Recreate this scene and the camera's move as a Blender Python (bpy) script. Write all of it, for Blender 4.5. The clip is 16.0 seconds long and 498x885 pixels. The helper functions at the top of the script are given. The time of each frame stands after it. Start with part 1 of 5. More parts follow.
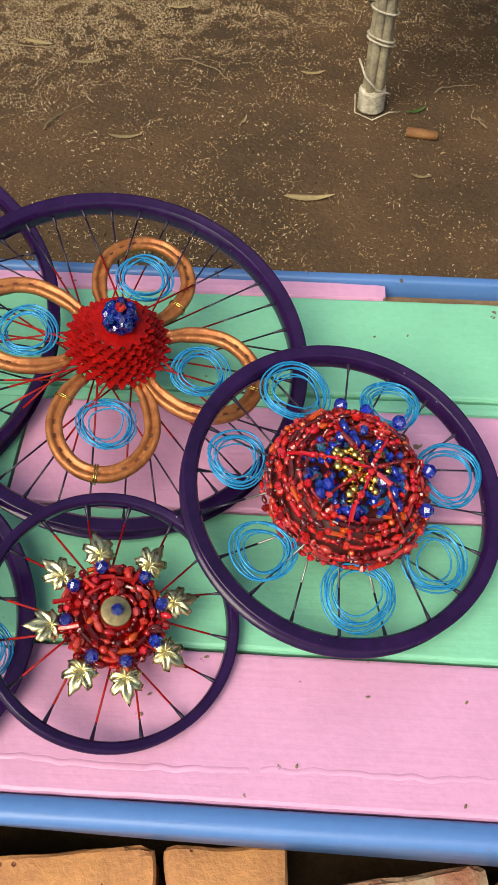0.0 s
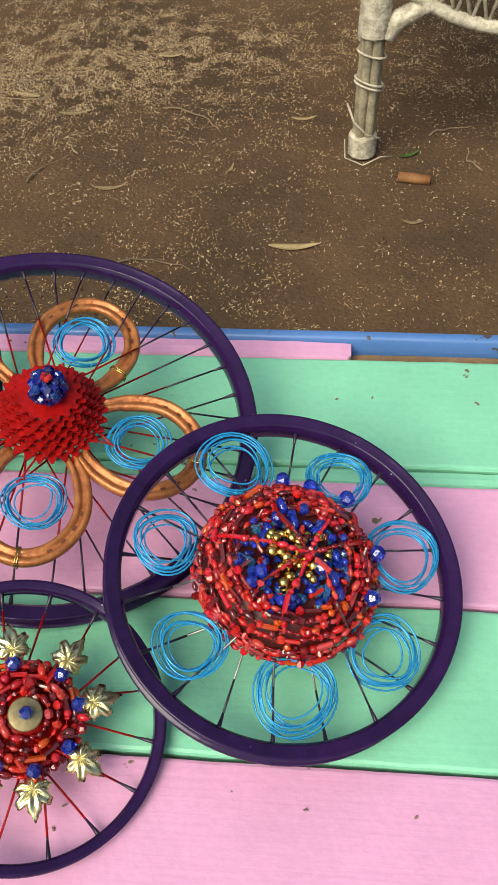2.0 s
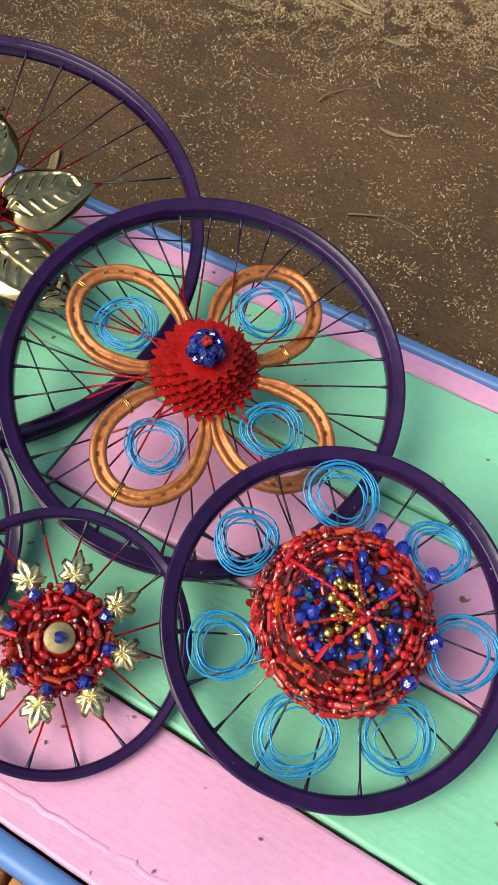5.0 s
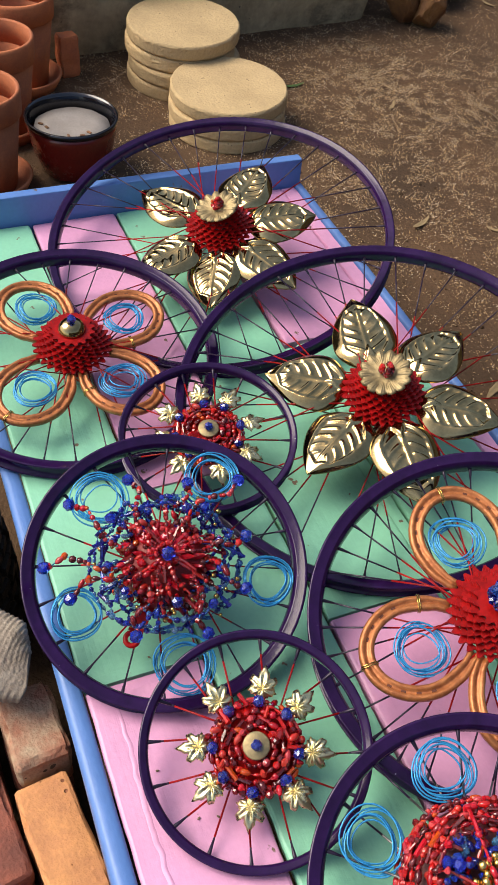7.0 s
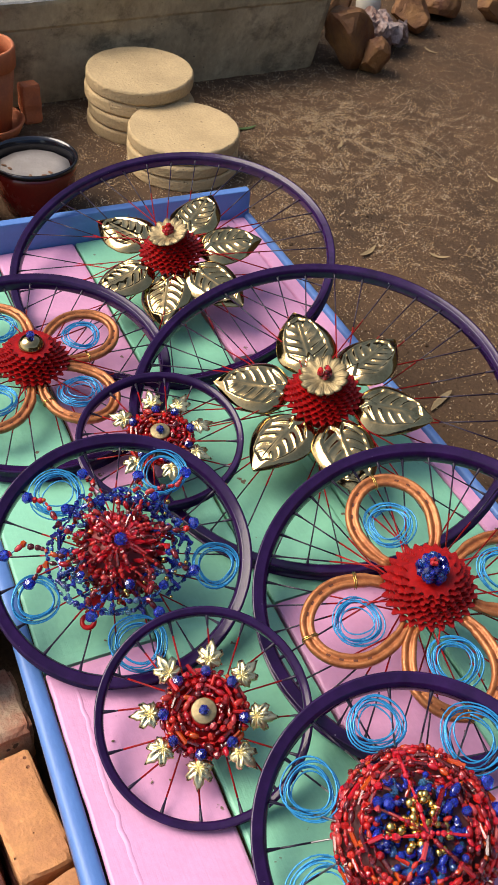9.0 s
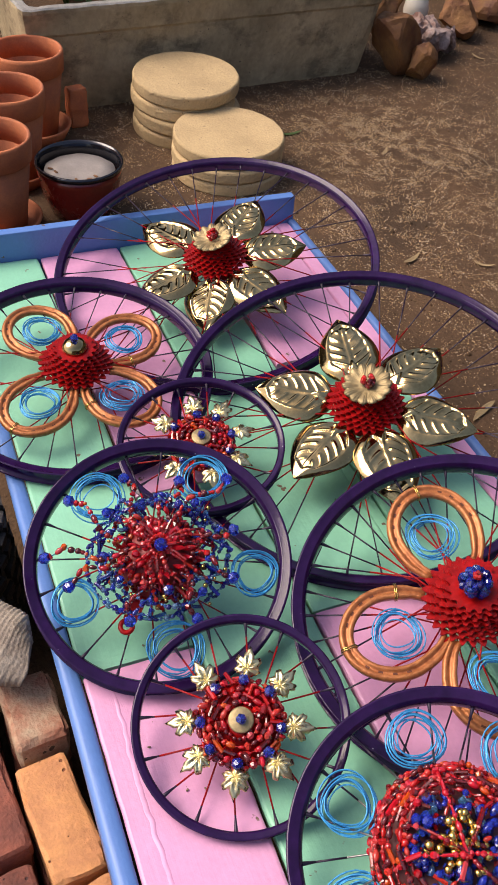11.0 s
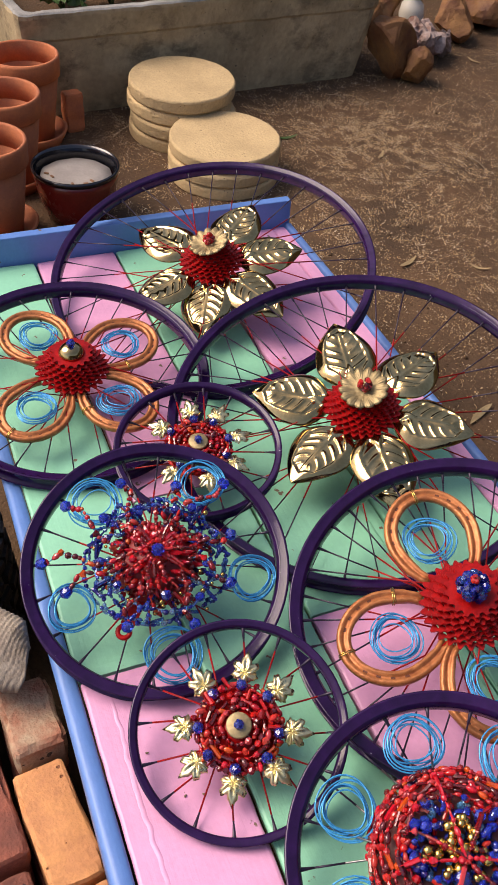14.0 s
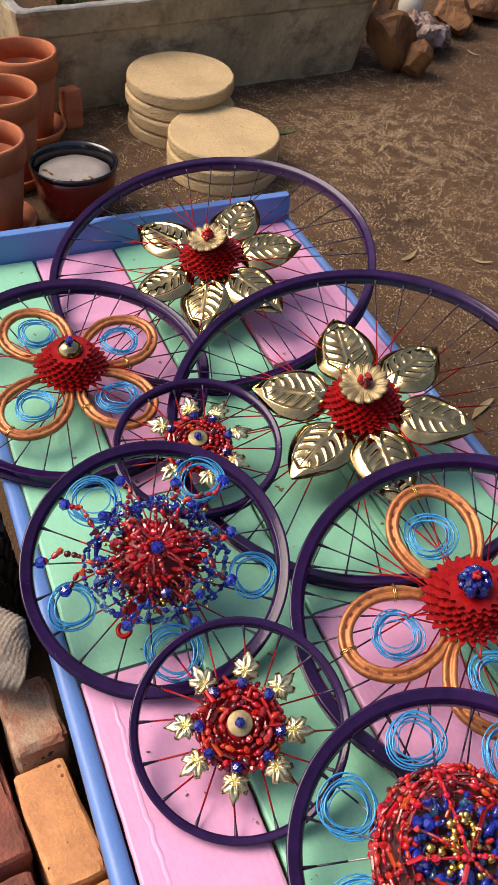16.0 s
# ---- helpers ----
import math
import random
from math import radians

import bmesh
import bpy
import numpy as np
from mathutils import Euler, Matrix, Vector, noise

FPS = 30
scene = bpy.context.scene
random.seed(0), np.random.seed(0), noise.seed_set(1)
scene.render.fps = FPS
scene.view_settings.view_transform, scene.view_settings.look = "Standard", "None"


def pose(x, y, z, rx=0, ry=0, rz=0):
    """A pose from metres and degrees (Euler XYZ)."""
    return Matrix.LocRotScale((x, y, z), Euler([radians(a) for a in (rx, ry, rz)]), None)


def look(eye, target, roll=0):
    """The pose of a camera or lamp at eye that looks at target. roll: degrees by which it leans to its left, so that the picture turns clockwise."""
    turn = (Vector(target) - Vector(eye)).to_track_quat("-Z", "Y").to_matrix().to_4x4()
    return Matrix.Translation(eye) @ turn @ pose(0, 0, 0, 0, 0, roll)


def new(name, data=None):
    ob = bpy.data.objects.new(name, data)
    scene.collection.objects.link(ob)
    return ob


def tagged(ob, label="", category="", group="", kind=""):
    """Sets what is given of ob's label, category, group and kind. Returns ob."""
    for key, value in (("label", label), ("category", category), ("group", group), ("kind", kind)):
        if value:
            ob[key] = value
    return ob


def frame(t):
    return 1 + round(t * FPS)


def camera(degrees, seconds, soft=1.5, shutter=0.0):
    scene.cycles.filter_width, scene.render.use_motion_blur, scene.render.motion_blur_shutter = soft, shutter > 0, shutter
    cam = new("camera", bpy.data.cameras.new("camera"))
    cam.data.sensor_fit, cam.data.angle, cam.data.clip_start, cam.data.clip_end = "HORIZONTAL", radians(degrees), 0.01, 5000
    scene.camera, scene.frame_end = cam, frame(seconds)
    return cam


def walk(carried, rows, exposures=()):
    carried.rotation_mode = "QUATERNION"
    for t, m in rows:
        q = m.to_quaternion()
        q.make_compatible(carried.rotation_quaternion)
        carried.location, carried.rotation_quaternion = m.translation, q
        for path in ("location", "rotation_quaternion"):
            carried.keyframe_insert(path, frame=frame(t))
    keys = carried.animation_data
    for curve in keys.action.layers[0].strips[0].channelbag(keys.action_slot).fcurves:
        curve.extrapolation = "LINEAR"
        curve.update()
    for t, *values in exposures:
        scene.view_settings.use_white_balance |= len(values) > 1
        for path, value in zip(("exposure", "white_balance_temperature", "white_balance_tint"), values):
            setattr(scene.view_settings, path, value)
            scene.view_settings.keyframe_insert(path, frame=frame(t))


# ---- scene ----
cam = camera(30.3, 16.0, soft=1.4)
PATH = [
    (0, (0.286, -0.476, 0.786), (0.213, 0.78, -0.769), 0.1),
    (0.5, (0.297, -0.472, 0.783), (0.263, 0.771, -0.784), -0.3),
    (1, (0.291, -0.468, 0.775), (0.264, 0.785, -0.783), -1.0),
    (1.5, (0.292, -0.443, 0.755), (0.229, 0.842, -0.776), -3.5),
    (2, (0.375, -0.396, 0.753), (0.219, 0.917, -0.748), -3.1),
    (2.5, (0.459, -0.384, 0.776), (0.198, 0.934, -0.705), 1.1),
    (3, (0.433, -0.401, 0.791), (0.147, 0.951, -0.655), 4.0),
    (5.5, (0.427, -0.277, 0.833), (-0.284, 0.595, -0.82), 5.6),
    (5.9, (0.475, -0.245, 0.884), (-0.474, 0.48, -0.72), 8.6),
    (6, (0.501, -0.229, 0.887), (-0.511, 0.44, -0.703), 7.8),
    (6.5, (0.574, -0.231, 0.916), (-0.637, 0.32, -0.577), 6.9),
    (7, (0.524, -0.306, 0.918), (-0.757, 0.295, -0.496), 5.4),
    (7.5, (0.575, -0.33, 0.928), (-0.724, 0.317, -0.448), 5.5),
    (8, (0.622, -0.334, 0.936), (-0.705, 0.314, -0.414), 5.5),
    (8.5, (0.629, -0.316, 0.93), (-0.703, 0.328, -0.415), 5.0),
    (9, (0.636, -0.311, 0.931), (-0.694, 0.36, -0.403), 5.0),
    (9.5, (0.641, -0.309, 0.929), (-0.694, 0.346, -0.408), 4.6),
    (10, (0.631, -0.314, 0.93), (-0.728, 0.292, -0.406), 4.1),
    (12.5, (0.625, -0.316, 0.928), (-0.743, 0.287, -0.4), 4.3),
    (13, (0.625, -0.314, 0.929), (-0.743, 0.29, -0.399), 4.2),
    (13.5, (0.624, -0.313, 0.93), (-0.743, 0.295, -0.397), 4.1),
    (14, (0.625, -0.314, 0.93), (-0.743, 0.294, -0.397), 4.1),
    (14.5, (0.62, -0.309, 0.926), (-0.746, 0.285, -0.408), 3.7),
    (15, (0.62, -0.307, 0.926), (-0.743, 0.287, -0.411), 3.6),
    (15.5, (0.622, -0.308, 0.925), (-0.741, 0.288, -0.411), 3.5),
    (16, (0.622, -0.308, 0.926), (-0.743, 0.292, -0.407), 3.5),
]
walk(cam, [(t, look(eye, target, roll)) for t, eye, target, roll in PATH], exposures=[(0, 0.35, 7200, 1), (3, 0.43, 6950, 0), (5.5, 0.43, 7000, 4), (7, 0.48, 6950, 13), (8.5, 0.51, 6850, 13), (10, 0.50, 6950, 18), (12.5, 0.49, 7250, 22), (16, 0.49, 7250, 20)])

# world and sun
world = bpy.data.worlds.new("sky")
scene.world = world
world.use_nodes = True
wn = world.node_tree
sky = wn.nodes.new("ShaderNodeTexSky")
sky.sky_type, sky.sun_disc = "NISHITA", False
sky.sun_elevation, sky.sun_rotation = radians(51), radians(210)
sky.air_density, sky.dust_density = 1.0, 2.5
wn.links.new(sky.outputs[0], wn.nodes["Background"].inputs[0])
wn.nodes["Background"].inputs[1].default_value = 0.15
sun_data = bpy.data.lights.new("sun", "SUN")
sun_data.energy, sun_data.angle, sun_data.color = 2.6, radians(40), (1.0, 0.94, 0.84)
sun = new("sun", sun_data)
sun.matrix_world = look((-1.4, -2.4, 3.4), (0, 0, 0))


# ---- materials ----
def material(name, base, rough=0.6, metal=0.0, scale=20.0, amount=0.25, bump=0.15, second=None, fine=220.0,
             transmission=0.0, coat=0.0, island=None, piece=0.0, spec=0.5):
    """A surface with two scales of variation: a broad stain and a fine grain. second: the stain's colour."""
    m = bpy.data.materials.new(name)
    m.use_nodes = True
    t = m.node_tree
    p = t.nodes["Principled BSDF"]
    coords = t.nodes.new("ShaderNodeTexCoord")
    broad = t.nodes.new("ShaderNodeTexNoise")
    broad.inputs["Scale"].default_value, broad.inputs["Detail"].default_value, broad.inputs["Roughness"].default_value = scale, 6, 0.65
    grain = t.nodes.new("ShaderNodeTexNoise")
    grain.inputs["Scale"].default_value, grain.inputs["Detail"].default_value = fine, 3
    for node in (broad, grain):
        t.links.new(coords.outputs["Object"], node.inputs["Vector"])
    ramp = t.nodes.new("ShaderNodeValToRGB")
    ramp.color_ramp.elements[0].position, ramp.color_ramp.elements[1].position = 0.36, 0.66
    two = second or tuple(c * (1 - amount) for c in base)
    ramp.color_ramp.elements[0].color, ramp.color_ramp.elements[1].color = (*two, 1), (*base, 1)
    t.links.new(broad.outputs["Fac"], ramp.inputs["Fac"])
    colour = ramp.outputs["Color"]
    if island:
        info = t.nodes.new("ShaderNodeNewGeometry")
        pick = t.nodes.new("ShaderNodeValToRGB")
        pick.color_ramp.interpolation = "CONSTANT"
        while len(pick.color_ramp.elements) < len(island):
            pick.color_ramp.elements.new(0.5)
        for k, (e, c) in enumerate(zip(pick.color_ramp.elements, island)):
            e.position, e.color = k / len(island), (*c, 1)
        t.links.new(info.outputs["Random Per Island"], pick.inputs["Fac"])
        colour = pick.outputs["Color"]
    if piece:
        info = t.nodes.new("ShaderNodeObjectInfo")
        shift = t.nodes.new("ShaderNodeHueSaturation")
        spread = t.nodes.new("ShaderNodeMapRange")
        spread.inputs["To Min"].default_value, spread.inputs["To Max"].default_value = 1 - piece, 1 + piece
        t.links.new(info.outputs["Random"], spread.inputs["Value"])
        t.links.new(spread.outputs["Result"], shift.inputs["Value"])
        t.links.new(colour, shift.inputs["Color"])
        colour = shift.outputs["Color"]
    mix = t.nodes.new("ShaderNodeMix")
    mix.data_type, mix.blend_type = "RGBA", "MULTIPLY"
    mix.inputs["Factor"].default_value = amount
    t.links.new(colour, mix.inputs[6])
    t.links.new(grain.outputs["Fac"], mix.inputs[7])
    t.links.new(mix.outputs[2], p.inputs["Base Color"])
    spread = t.nodes.new("ShaderNodeMapRange")
    spread.inputs["To Min"].default_value, spread.inputs["To Max"].default_value = max(0.02, rough - 0.12 * (rough > 0.1)), min(1, rough + 0.12)
    t.links.new(broad.outputs["Fac"], spread.inputs["Value"])
    t.links.new(spread.outputs["Result"], p.inputs["Roughness"])
    p.inputs["Metallic"].default_value = metal
    p.inputs["Transmission Weight"].default_value = transmission
    p.inputs["Coat Weight"].default_value = coat
    p.inputs["Coat Roughness"].default_value = 0.08
    p.inputs["Specular IOR Level"].default_value = spec
    if bump:
        b = t.nodes.new("ShaderNodeBump")
        b.inputs["Strength"].default_value, b.inputs["Distance"].default_value = bump, 0.004
        add = t.nodes.new("ShaderNodeMath")
        t.links.new(broad.outputs["Fac"], add.inputs[0])
        t.links.new(grain.outputs["Fac"], add.inputs[1])
        t.links.new(add.outputs[0], b.inputs["Height"])
        t.links.new(b.outputs["Normal"], p.inputs["Normal"])
    return m


def pitted(m, scale, colour, level=0.30, depth=0.6):
    """Adds small dark pits and holes, sunk into the surface."""
    t = m.node_tree
    p = t.nodes["Principled BSDF"]
    coords = t.nodes.new("ShaderNodeTexCoord")
    cells = t.nodes.new("ShaderNodeTexVoronoi")
    cells.inputs["Scale"].default_value = scale
    mask = t.nodes.new("ShaderNodeTexNoise")
    mask.inputs["Scale"].default_value, mask.inputs["Detail"].default_value = scale * 0.45, 3
    for node in (cells, mask):
        t.links.new(coords.outputs["Object"], node.inputs["Vector"])
    reach = t.nodes.new("ShaderNodeMapRange")
    reach.inputs["From Min"].default_value, reach.inputs["From Max"].default_value = 0.45, 0.75
    reach.inputs["To Min"].default_value, reach.inputs["To Max"].default_value = 0.0, level
    t.links.new(mask.outputs["Fac"], reach.inputs["Value"])
    less = t.nodes.new("ShaderNodeMath")
    less.operation = "SUBTRACT"
    t.links.new(reach.outputs["Result"], less.inputs[0])
    t.links.new(cells.outputs["Distance"], less.inputs[1])
    hard = t.nodes.new("ShaderNodeMapRange")
    hard.inputs["From Min"].default_value, hard.inputs["From Max"].default_value = 0.0, 0.06
    t.links.new(less.outputs[0], hard.inputs["Value"])
    mix = t.nodes.new("ShaderNodeMix")
    mix.data_type = "RGBA"
    t.links.new(hard.outputs["Result"], mix.inputs["Factor"])
    t.links.new(p.inputs["Base Color"].links[0].from_socket, mix.inputs[6])
    mix.inputs[7].default_value = (*colour, 1)
    t.links.new(mix.outputs[2], p.inputs["Base Color"])
    bump = t.nodes.new("ShaderNodeBump")
    bump.invert = True
    bump.inputs["Strength"].default_value, bump.inputs["Distance"].default_value = depth, 0.003
    t.links.new(hard.outputs["Result"], bump.inputs["Height"])
    t.links.new(p.inputs["Normal"].links[0].from_socket, bump.inputs["Normal"])
    t.links.new(bump.outputs["Normal"], p.inputs["Normal"])
    return m


def streaked(m, colour, scale=(5, 5, 0.8), low=0.46, high=0.66):
    """Adds dark weather streaks that run down a face."""
    t = m.node_tree
    p = t.nodes["Principled BSDF"]
    coords = t.nodes.new("ShaderNodeTexCoord")
    stretch = t.nodes.new("ShaderNodeMapping")
    stretch.inputs["Scale"].default_value = scale
    t.links.new(coords.outputs["Object"], stretch.inputs["Vector"])
    runs = t.nodes.new("ShaderNodeTexNoise")
    runs.inputs["Scale"].default_value, runs.inputs["Detail"].default_value, runs.inputs["Roughness"].default_value = 2.4, 7, 0.68
    t.links.new(stretch.outputs["Vector"], runs.inputs["Vector"])
    cut = t.nodes.new("ShaderNodeMapRange")
    cut.inputs["From Min"].default_value, cut.inputs["From Max"].default_value, cut.inputs["To Max"].default_value = low, high, 0.8
    t.links.new(runs.outputs["Fac"], cut.inputs["Value"])
    mix = t.nodes.new("ShaderNodeMix")
    mix.data_type = "RGBA"
    t.links.new(cut.outputs["Result"], mix.inputs["Factor"])
    t.links.new(p.inputs["Base Color"].links[0].from_socket, mix.inputs[6])
    mix.inputs[7].default_value = (*colour, 1)
    t.links.new(mix.outputs[2], p.inputs["Base Color"])
    return m


def painted_board(name, base, chip=(0.16, 0.10, 0.06), level=0.70):
    """Thick house paint brushed along x on old boards, with brush lines, dents and a few bare chips."""
    m = material(name, base, 0.42, scale=9, amount=0.14, bump=0.12, fine=130, second=tuple(c * 0.90 for c in base))
    t = m.node_tree
    p = t.nodes["Principled BSDF"]
    coords = t.nodes.new("ShaderNodeTexCoord")
    stretch = t.nodes.new("ShaderNodeMapping")
    stretch.inputs["Scale"].default_value = (2.5, 60, 60)
    t.links.new(coords.outputs["Object"], stretch.inputs["Vector"])
    brush = t.nodes.new("ShaderNodeTexNoise")
    brush.inputs["Scale"].default_value, brush.inputs["Detail"].default_value = 3.0, 5
    t.links.new(stretch.outputs["Vector"], brush.inputs["Vector"])
    b = t.nodes.new("ShaderNodeBump")
    b.inputs["Strength"].default_value, b.inputs["Distance"].default_value = 0.13, 0.003
    t.links.new(brush.outputs["Fac"], b.inputs["Height"])
    old = p.inputs["Normal"].links[0].from_socket
    t.links.new(old, b.inputs["Normal"])
    t.links.new(b.outputs["Normal"], p.inputs["Normal"])
    spots = t.nodes.new("ShaderNodeTexNoise")
    spots.inputs["Scale"].default_value, spots.inputs["Detail"].default_value = 38, 4
    t.links.new(coords.outputs["Object"], spots.inputs["Vector"])
    cut = t.nodes.new("ShaderNodeValToRGB")
    cut.color_ramp.elements[0].position, cut.color_ramp.elements[1].position = level, level + 0.02
    t.links.new(spots.outputs["Fac"], cut.inputs["Fac"])
    mix = t.nodes.new("ShaderNodeMix")
    mix.data_type = "RGBA"
    t.links.new(cut.outputs["Color"], mix.inputs["Factor"])
    t.links.new(p.inputs["Base Color"].links[0].from_socket, mix.inputs[6])
    mix.inputs[7].default_value = (*chip, 1)
    t.links.new(mix.outputs[2], p.inputs["Base Color"])
    return m


PINK = painted_board("pink_paint", (0.73, 0.355, 0.56))
GREEN = painted_board("mint_paint", (0.245, 0.62, 0.41))
BLUE = painted_board("blue_paint", (0.10, 0.23, 0.55))
BLUE_WORN = painted_board("chipped_blue_paint", (0.080, 0.19, 0.46), (0.06, 0.05, 0.05), 0.675)
RAW = material("raw_timber", (0.33, 0.19, 0.09), 0.8, scale=14, amount=0.5, bump=0.4)
PURPLE = pitted(material("purple_enamel", (0.032, 0.0085, 0.068), 0.14, scale=38, amount=0.4, bump=0.05, coat=0.0, spec=0.30, fine=90), 80, (0.42, 0.40, 0.48), 0.15, 0.2)
PURPLE_SPOKE = material("dark_purple_enamel", (0.022, 0.010, 0.035), 0.35, scale=60, amount=0.3, bump=0)
RED_PAINT = material("red_enamel", (0.47, 0.006, 0.006), 0.33, scale=60, amount=0.45, bump=0.10, coat=0.0, spec=0.20)
STEEL = material("grey_steel", (0.35, 0.34, 0.33), 0.35, 1.0, scale=60, amount=0.3, bump=0.05)
COPPER = material("copper_paint", (0.64, 0.24, 0.078), 0.36, 0.40, scale=70, amount=0.4, bump=0.25, second=(0.40, 0.125, 0.038))
HOLE = material("nail_hole_shade", (0.13, 0.04, 0.02), 0.8, scale=60, bump=0)
WIRE = material("blue_wire", (0.028, 0.34, 0.68), 0.25, 0.25, scale=50, amount=0.2, bump=0)
GOLD = material("pressed_brass", (0.60, 0.44, 0.20), 0.115, 1.0, scale=25, amount=0.25, bump=0.03, second=(0.38, 0.27, 0.115))
GOLD_LEAF = material("bright_brass", (0.95, 0.80, 0.42), 0.28, 1.0, scale=120, amount=0.2, bump=0.1)
BRASS = material("aged_brass", (0.44, 0.34, 0.17), 0.48, 0.6, scale=60, amount=0.35, bump=0.12)
REDS = material("red_glass_beads", (0.4, 0.01, 0.01), 0.06, scale=90, amount=0.15, bump=0.03, transmission=0.5, coat=0.3,
                island=[(0.62, 0.010, 0.015), (0.85, 0.025, 0.02), (0.30, 0.010, 0.012), (0.85, 0.02, 0.04), (0.90, 0.12, 0.015), (0.88, 0.05, 0.03), (0.20, 0.02, 0.025),
                        (0.18, 0.015, 0.015), (0.75, 0.03, 0.03), (0.80, 0.07, 0.05), (0.36, 0.006, 0.01), (0.85, 0.08, 0.09), (0.14, 0.008, 0.01), (0.45, 0.02, 0.02)])
BLUES = material("blue_glass_beads", (0.02, 0.04, 0.4), 0.05, scale=90, amount=0.1, bump=0.02, transmission=0.7, coat=0.4,
                 island=[(0.02, 0.05, 0.55), (0.04, 0.12, 0.75), (0.08, 0.26, 0.68), (0.015, 0.025, 0.36), (0.03, 0.07, 0.70), (0.26, 0.50, 0.74), (0.012, 0.02, 0.30), (0.10, 0.34, 0.60)])
DEEP_BLUES = material("deep_blue_glass_beads", (0.02, 0.04, 0.4), 0.05, scale=90, amount=0.1, bump=0.0, transmission=0.7, coat=0.5,
                      island=[(0.012, 0.022, 0.42), (0.02, 0.05, 0.58), (0.03, 0.12, 0.55), (0.008, 0.012, 0.26), (0.015, 0.03, 0.50)])
RED_CRYSTAL = material("red_crystal", (0.80, 0.018, 0.035), 0.04, scale=90, amount=0.1, bump=0, transmission=0.45, coat=0.6)
COBALT = material("cobalt_crystal", (0.035, 0.08, 0.78), 0.03, scale=90, amount=0.1, bump=0, transmission=0.8, coat=0.6)
GOLDS = material("gold_beads", (0.80, 0.55, 0.16), 0.22, 1.0, scale=90, amount=0.2, bump=0.03)
EARTH = pitted(material("brown_earth", (0.150, 0.088, 0.047), 0.95, scale=3.2, amount=0.55, bump=0.9, second=(0.084, 0.052, 0.030), fine=130, spec=0.2), 75, (0.070, 0.046, 0.028), 0.26, 0.6)
HUSKS = material("dry_husks", (0.4, 0.28, 0.14), 0.8, scale=60, amount=0.3, bump=0,
                 island=[(0.52, 0.38, 0.21), (0.36, 0.24, 0.125), (0.66, 0.52, 0.34), (0.27, 0.17, 0.09), (0.48, 0.32, 0.15), (0.74, 0.63, 0.47), (0.36, 0.22, 0.09), (0.24, 0.145, 0.07), (0.19, 0.115, 0.06), (0.56, 0.37, 0.16), (0.28, 0.17, 0.08), (0.40, 0.28, 0.16)])
DRY_LEAF = material("dry_leaf", (0.45, 0.33, 0.16), 0.7, scale=40, amount=0.35, bump=0.15, piece=0.25)
FRESH_LEAF = material("green_leaf", (0.07, 0.15, 0.03), 0.5, scale=25, amount=0.4, bump=0.2, piece=0.35)
TWIG = material("dry_twig", (0.32, 0.23, 0.14), 0.85, scale=60, amount=0.4, bump=0.3, piece=0.3)
TERRACOTTA = material("terracotta", (0.60, 0.19, 0.068), 0.8, scale=11, amount=0.3, bump=0.12, second=(0.40, 0.125, 0.055), piece=0.1)
GLAZE = material("red_glaze", (0.30, 0.022, 0.014), 0.25, scale=12, amount=0.4, bump=0.05, coat=0.4)
BLACK_GLAZE = material("black_glaze", (0.010, 0.011, 0.016), 0.2, scale=15, amount=0.3, bump=0.03, coat=0.4)
LIMEWASH = material("pale_residue", (0.40, 0.36, 0.32), 0.7, scale=16, amount=0.25, bump=0.15)
SANDSTONE = material("cast_sandstone", (0.63, 0.46, 0.235), 0.9, scale=9, amount=0.35, bump=0.5, second=(0.50, 0.36, 0.18), fine=160, piece=0.16)
SANDSTONE = pitted(SANDSTONE, 70, (0.24, 0.17, 0.09), 0.30, 0.5)
CONCRETE = streaked(pitted(material("stained_concrete", (0.62, 0.49, 0.285), 0.9, scale=4.5, amount=0.4, bump=0.5, second=(0.36, 0.28, 0.155), fine=70), 60, (0.12, 0.10, 0.07), 0.22), (0.15, 0.115, 0.065), (3.5, 3.5, 5.0), 0.50, 0.64)
CONCRETE_RIM = material("worn_concrete", (0.42, 0.41, 0.37), 0.9, scale=14, amount=0.4, bump=0.3)
ROCK = material("rust_brown_rock", (0.36, 0.175, 0.055), 0.7, scale=9, amount=0.45, bump=0.5, second=(0.15, 0.05, 0.02), piece=0.25)
PALE_ROCK = material("pale_rock", (0.56, 0.45, 0.40), 0.9, scale=18, amount=0.5, bump=0.8, second=(0.22, 0.11, 0.08))
BRICK_ORANGE = pitted(material("orange_brick", (0.70, 0.33, 0.125), 0.92, scale=22, amount=0.35, bump=0.4, second=(0.50, 0.22, 0.095), piece=0.14), 80, (0.2, 0.07, 0.03), 0.34, 0.9)
BRICK_RED = pitted(material("red_brick", (0.32, 0.10, 0.06), 0.92, scale=24, amount=0.5, bump=0.5, second=(0.18, 0.06, 0.04), piece=0.2), 80, (0.06, 0.025, 0.02), 0.34, 0.9)
BRICK_MOSS = pitted(material("mossy_brick", (0.56, 0.43, 0.28), 0.95, scale=26, amount=0.5, bump=0.45, second=(0.42, 0.17, 0.10)), 80, (0.08, 0.06, 0.04), 0.34, 0.9)
DRIFTWOOD = streaked(material("grey_driftwood", (0.66, 0.57, 0.44), 0.85, scale=10, amount=0.5, bump=0.5, second=(0.22, 0.18, 0.14)), (0.20, 0.16, 0.12), (55, 5, 5), 0.48, 0.60)
WHITE_GLAZE = material("cream_glaze", (0.62, 0.58, 0.48), 0.25, scale=10, amount=0.1, bump=0.02)
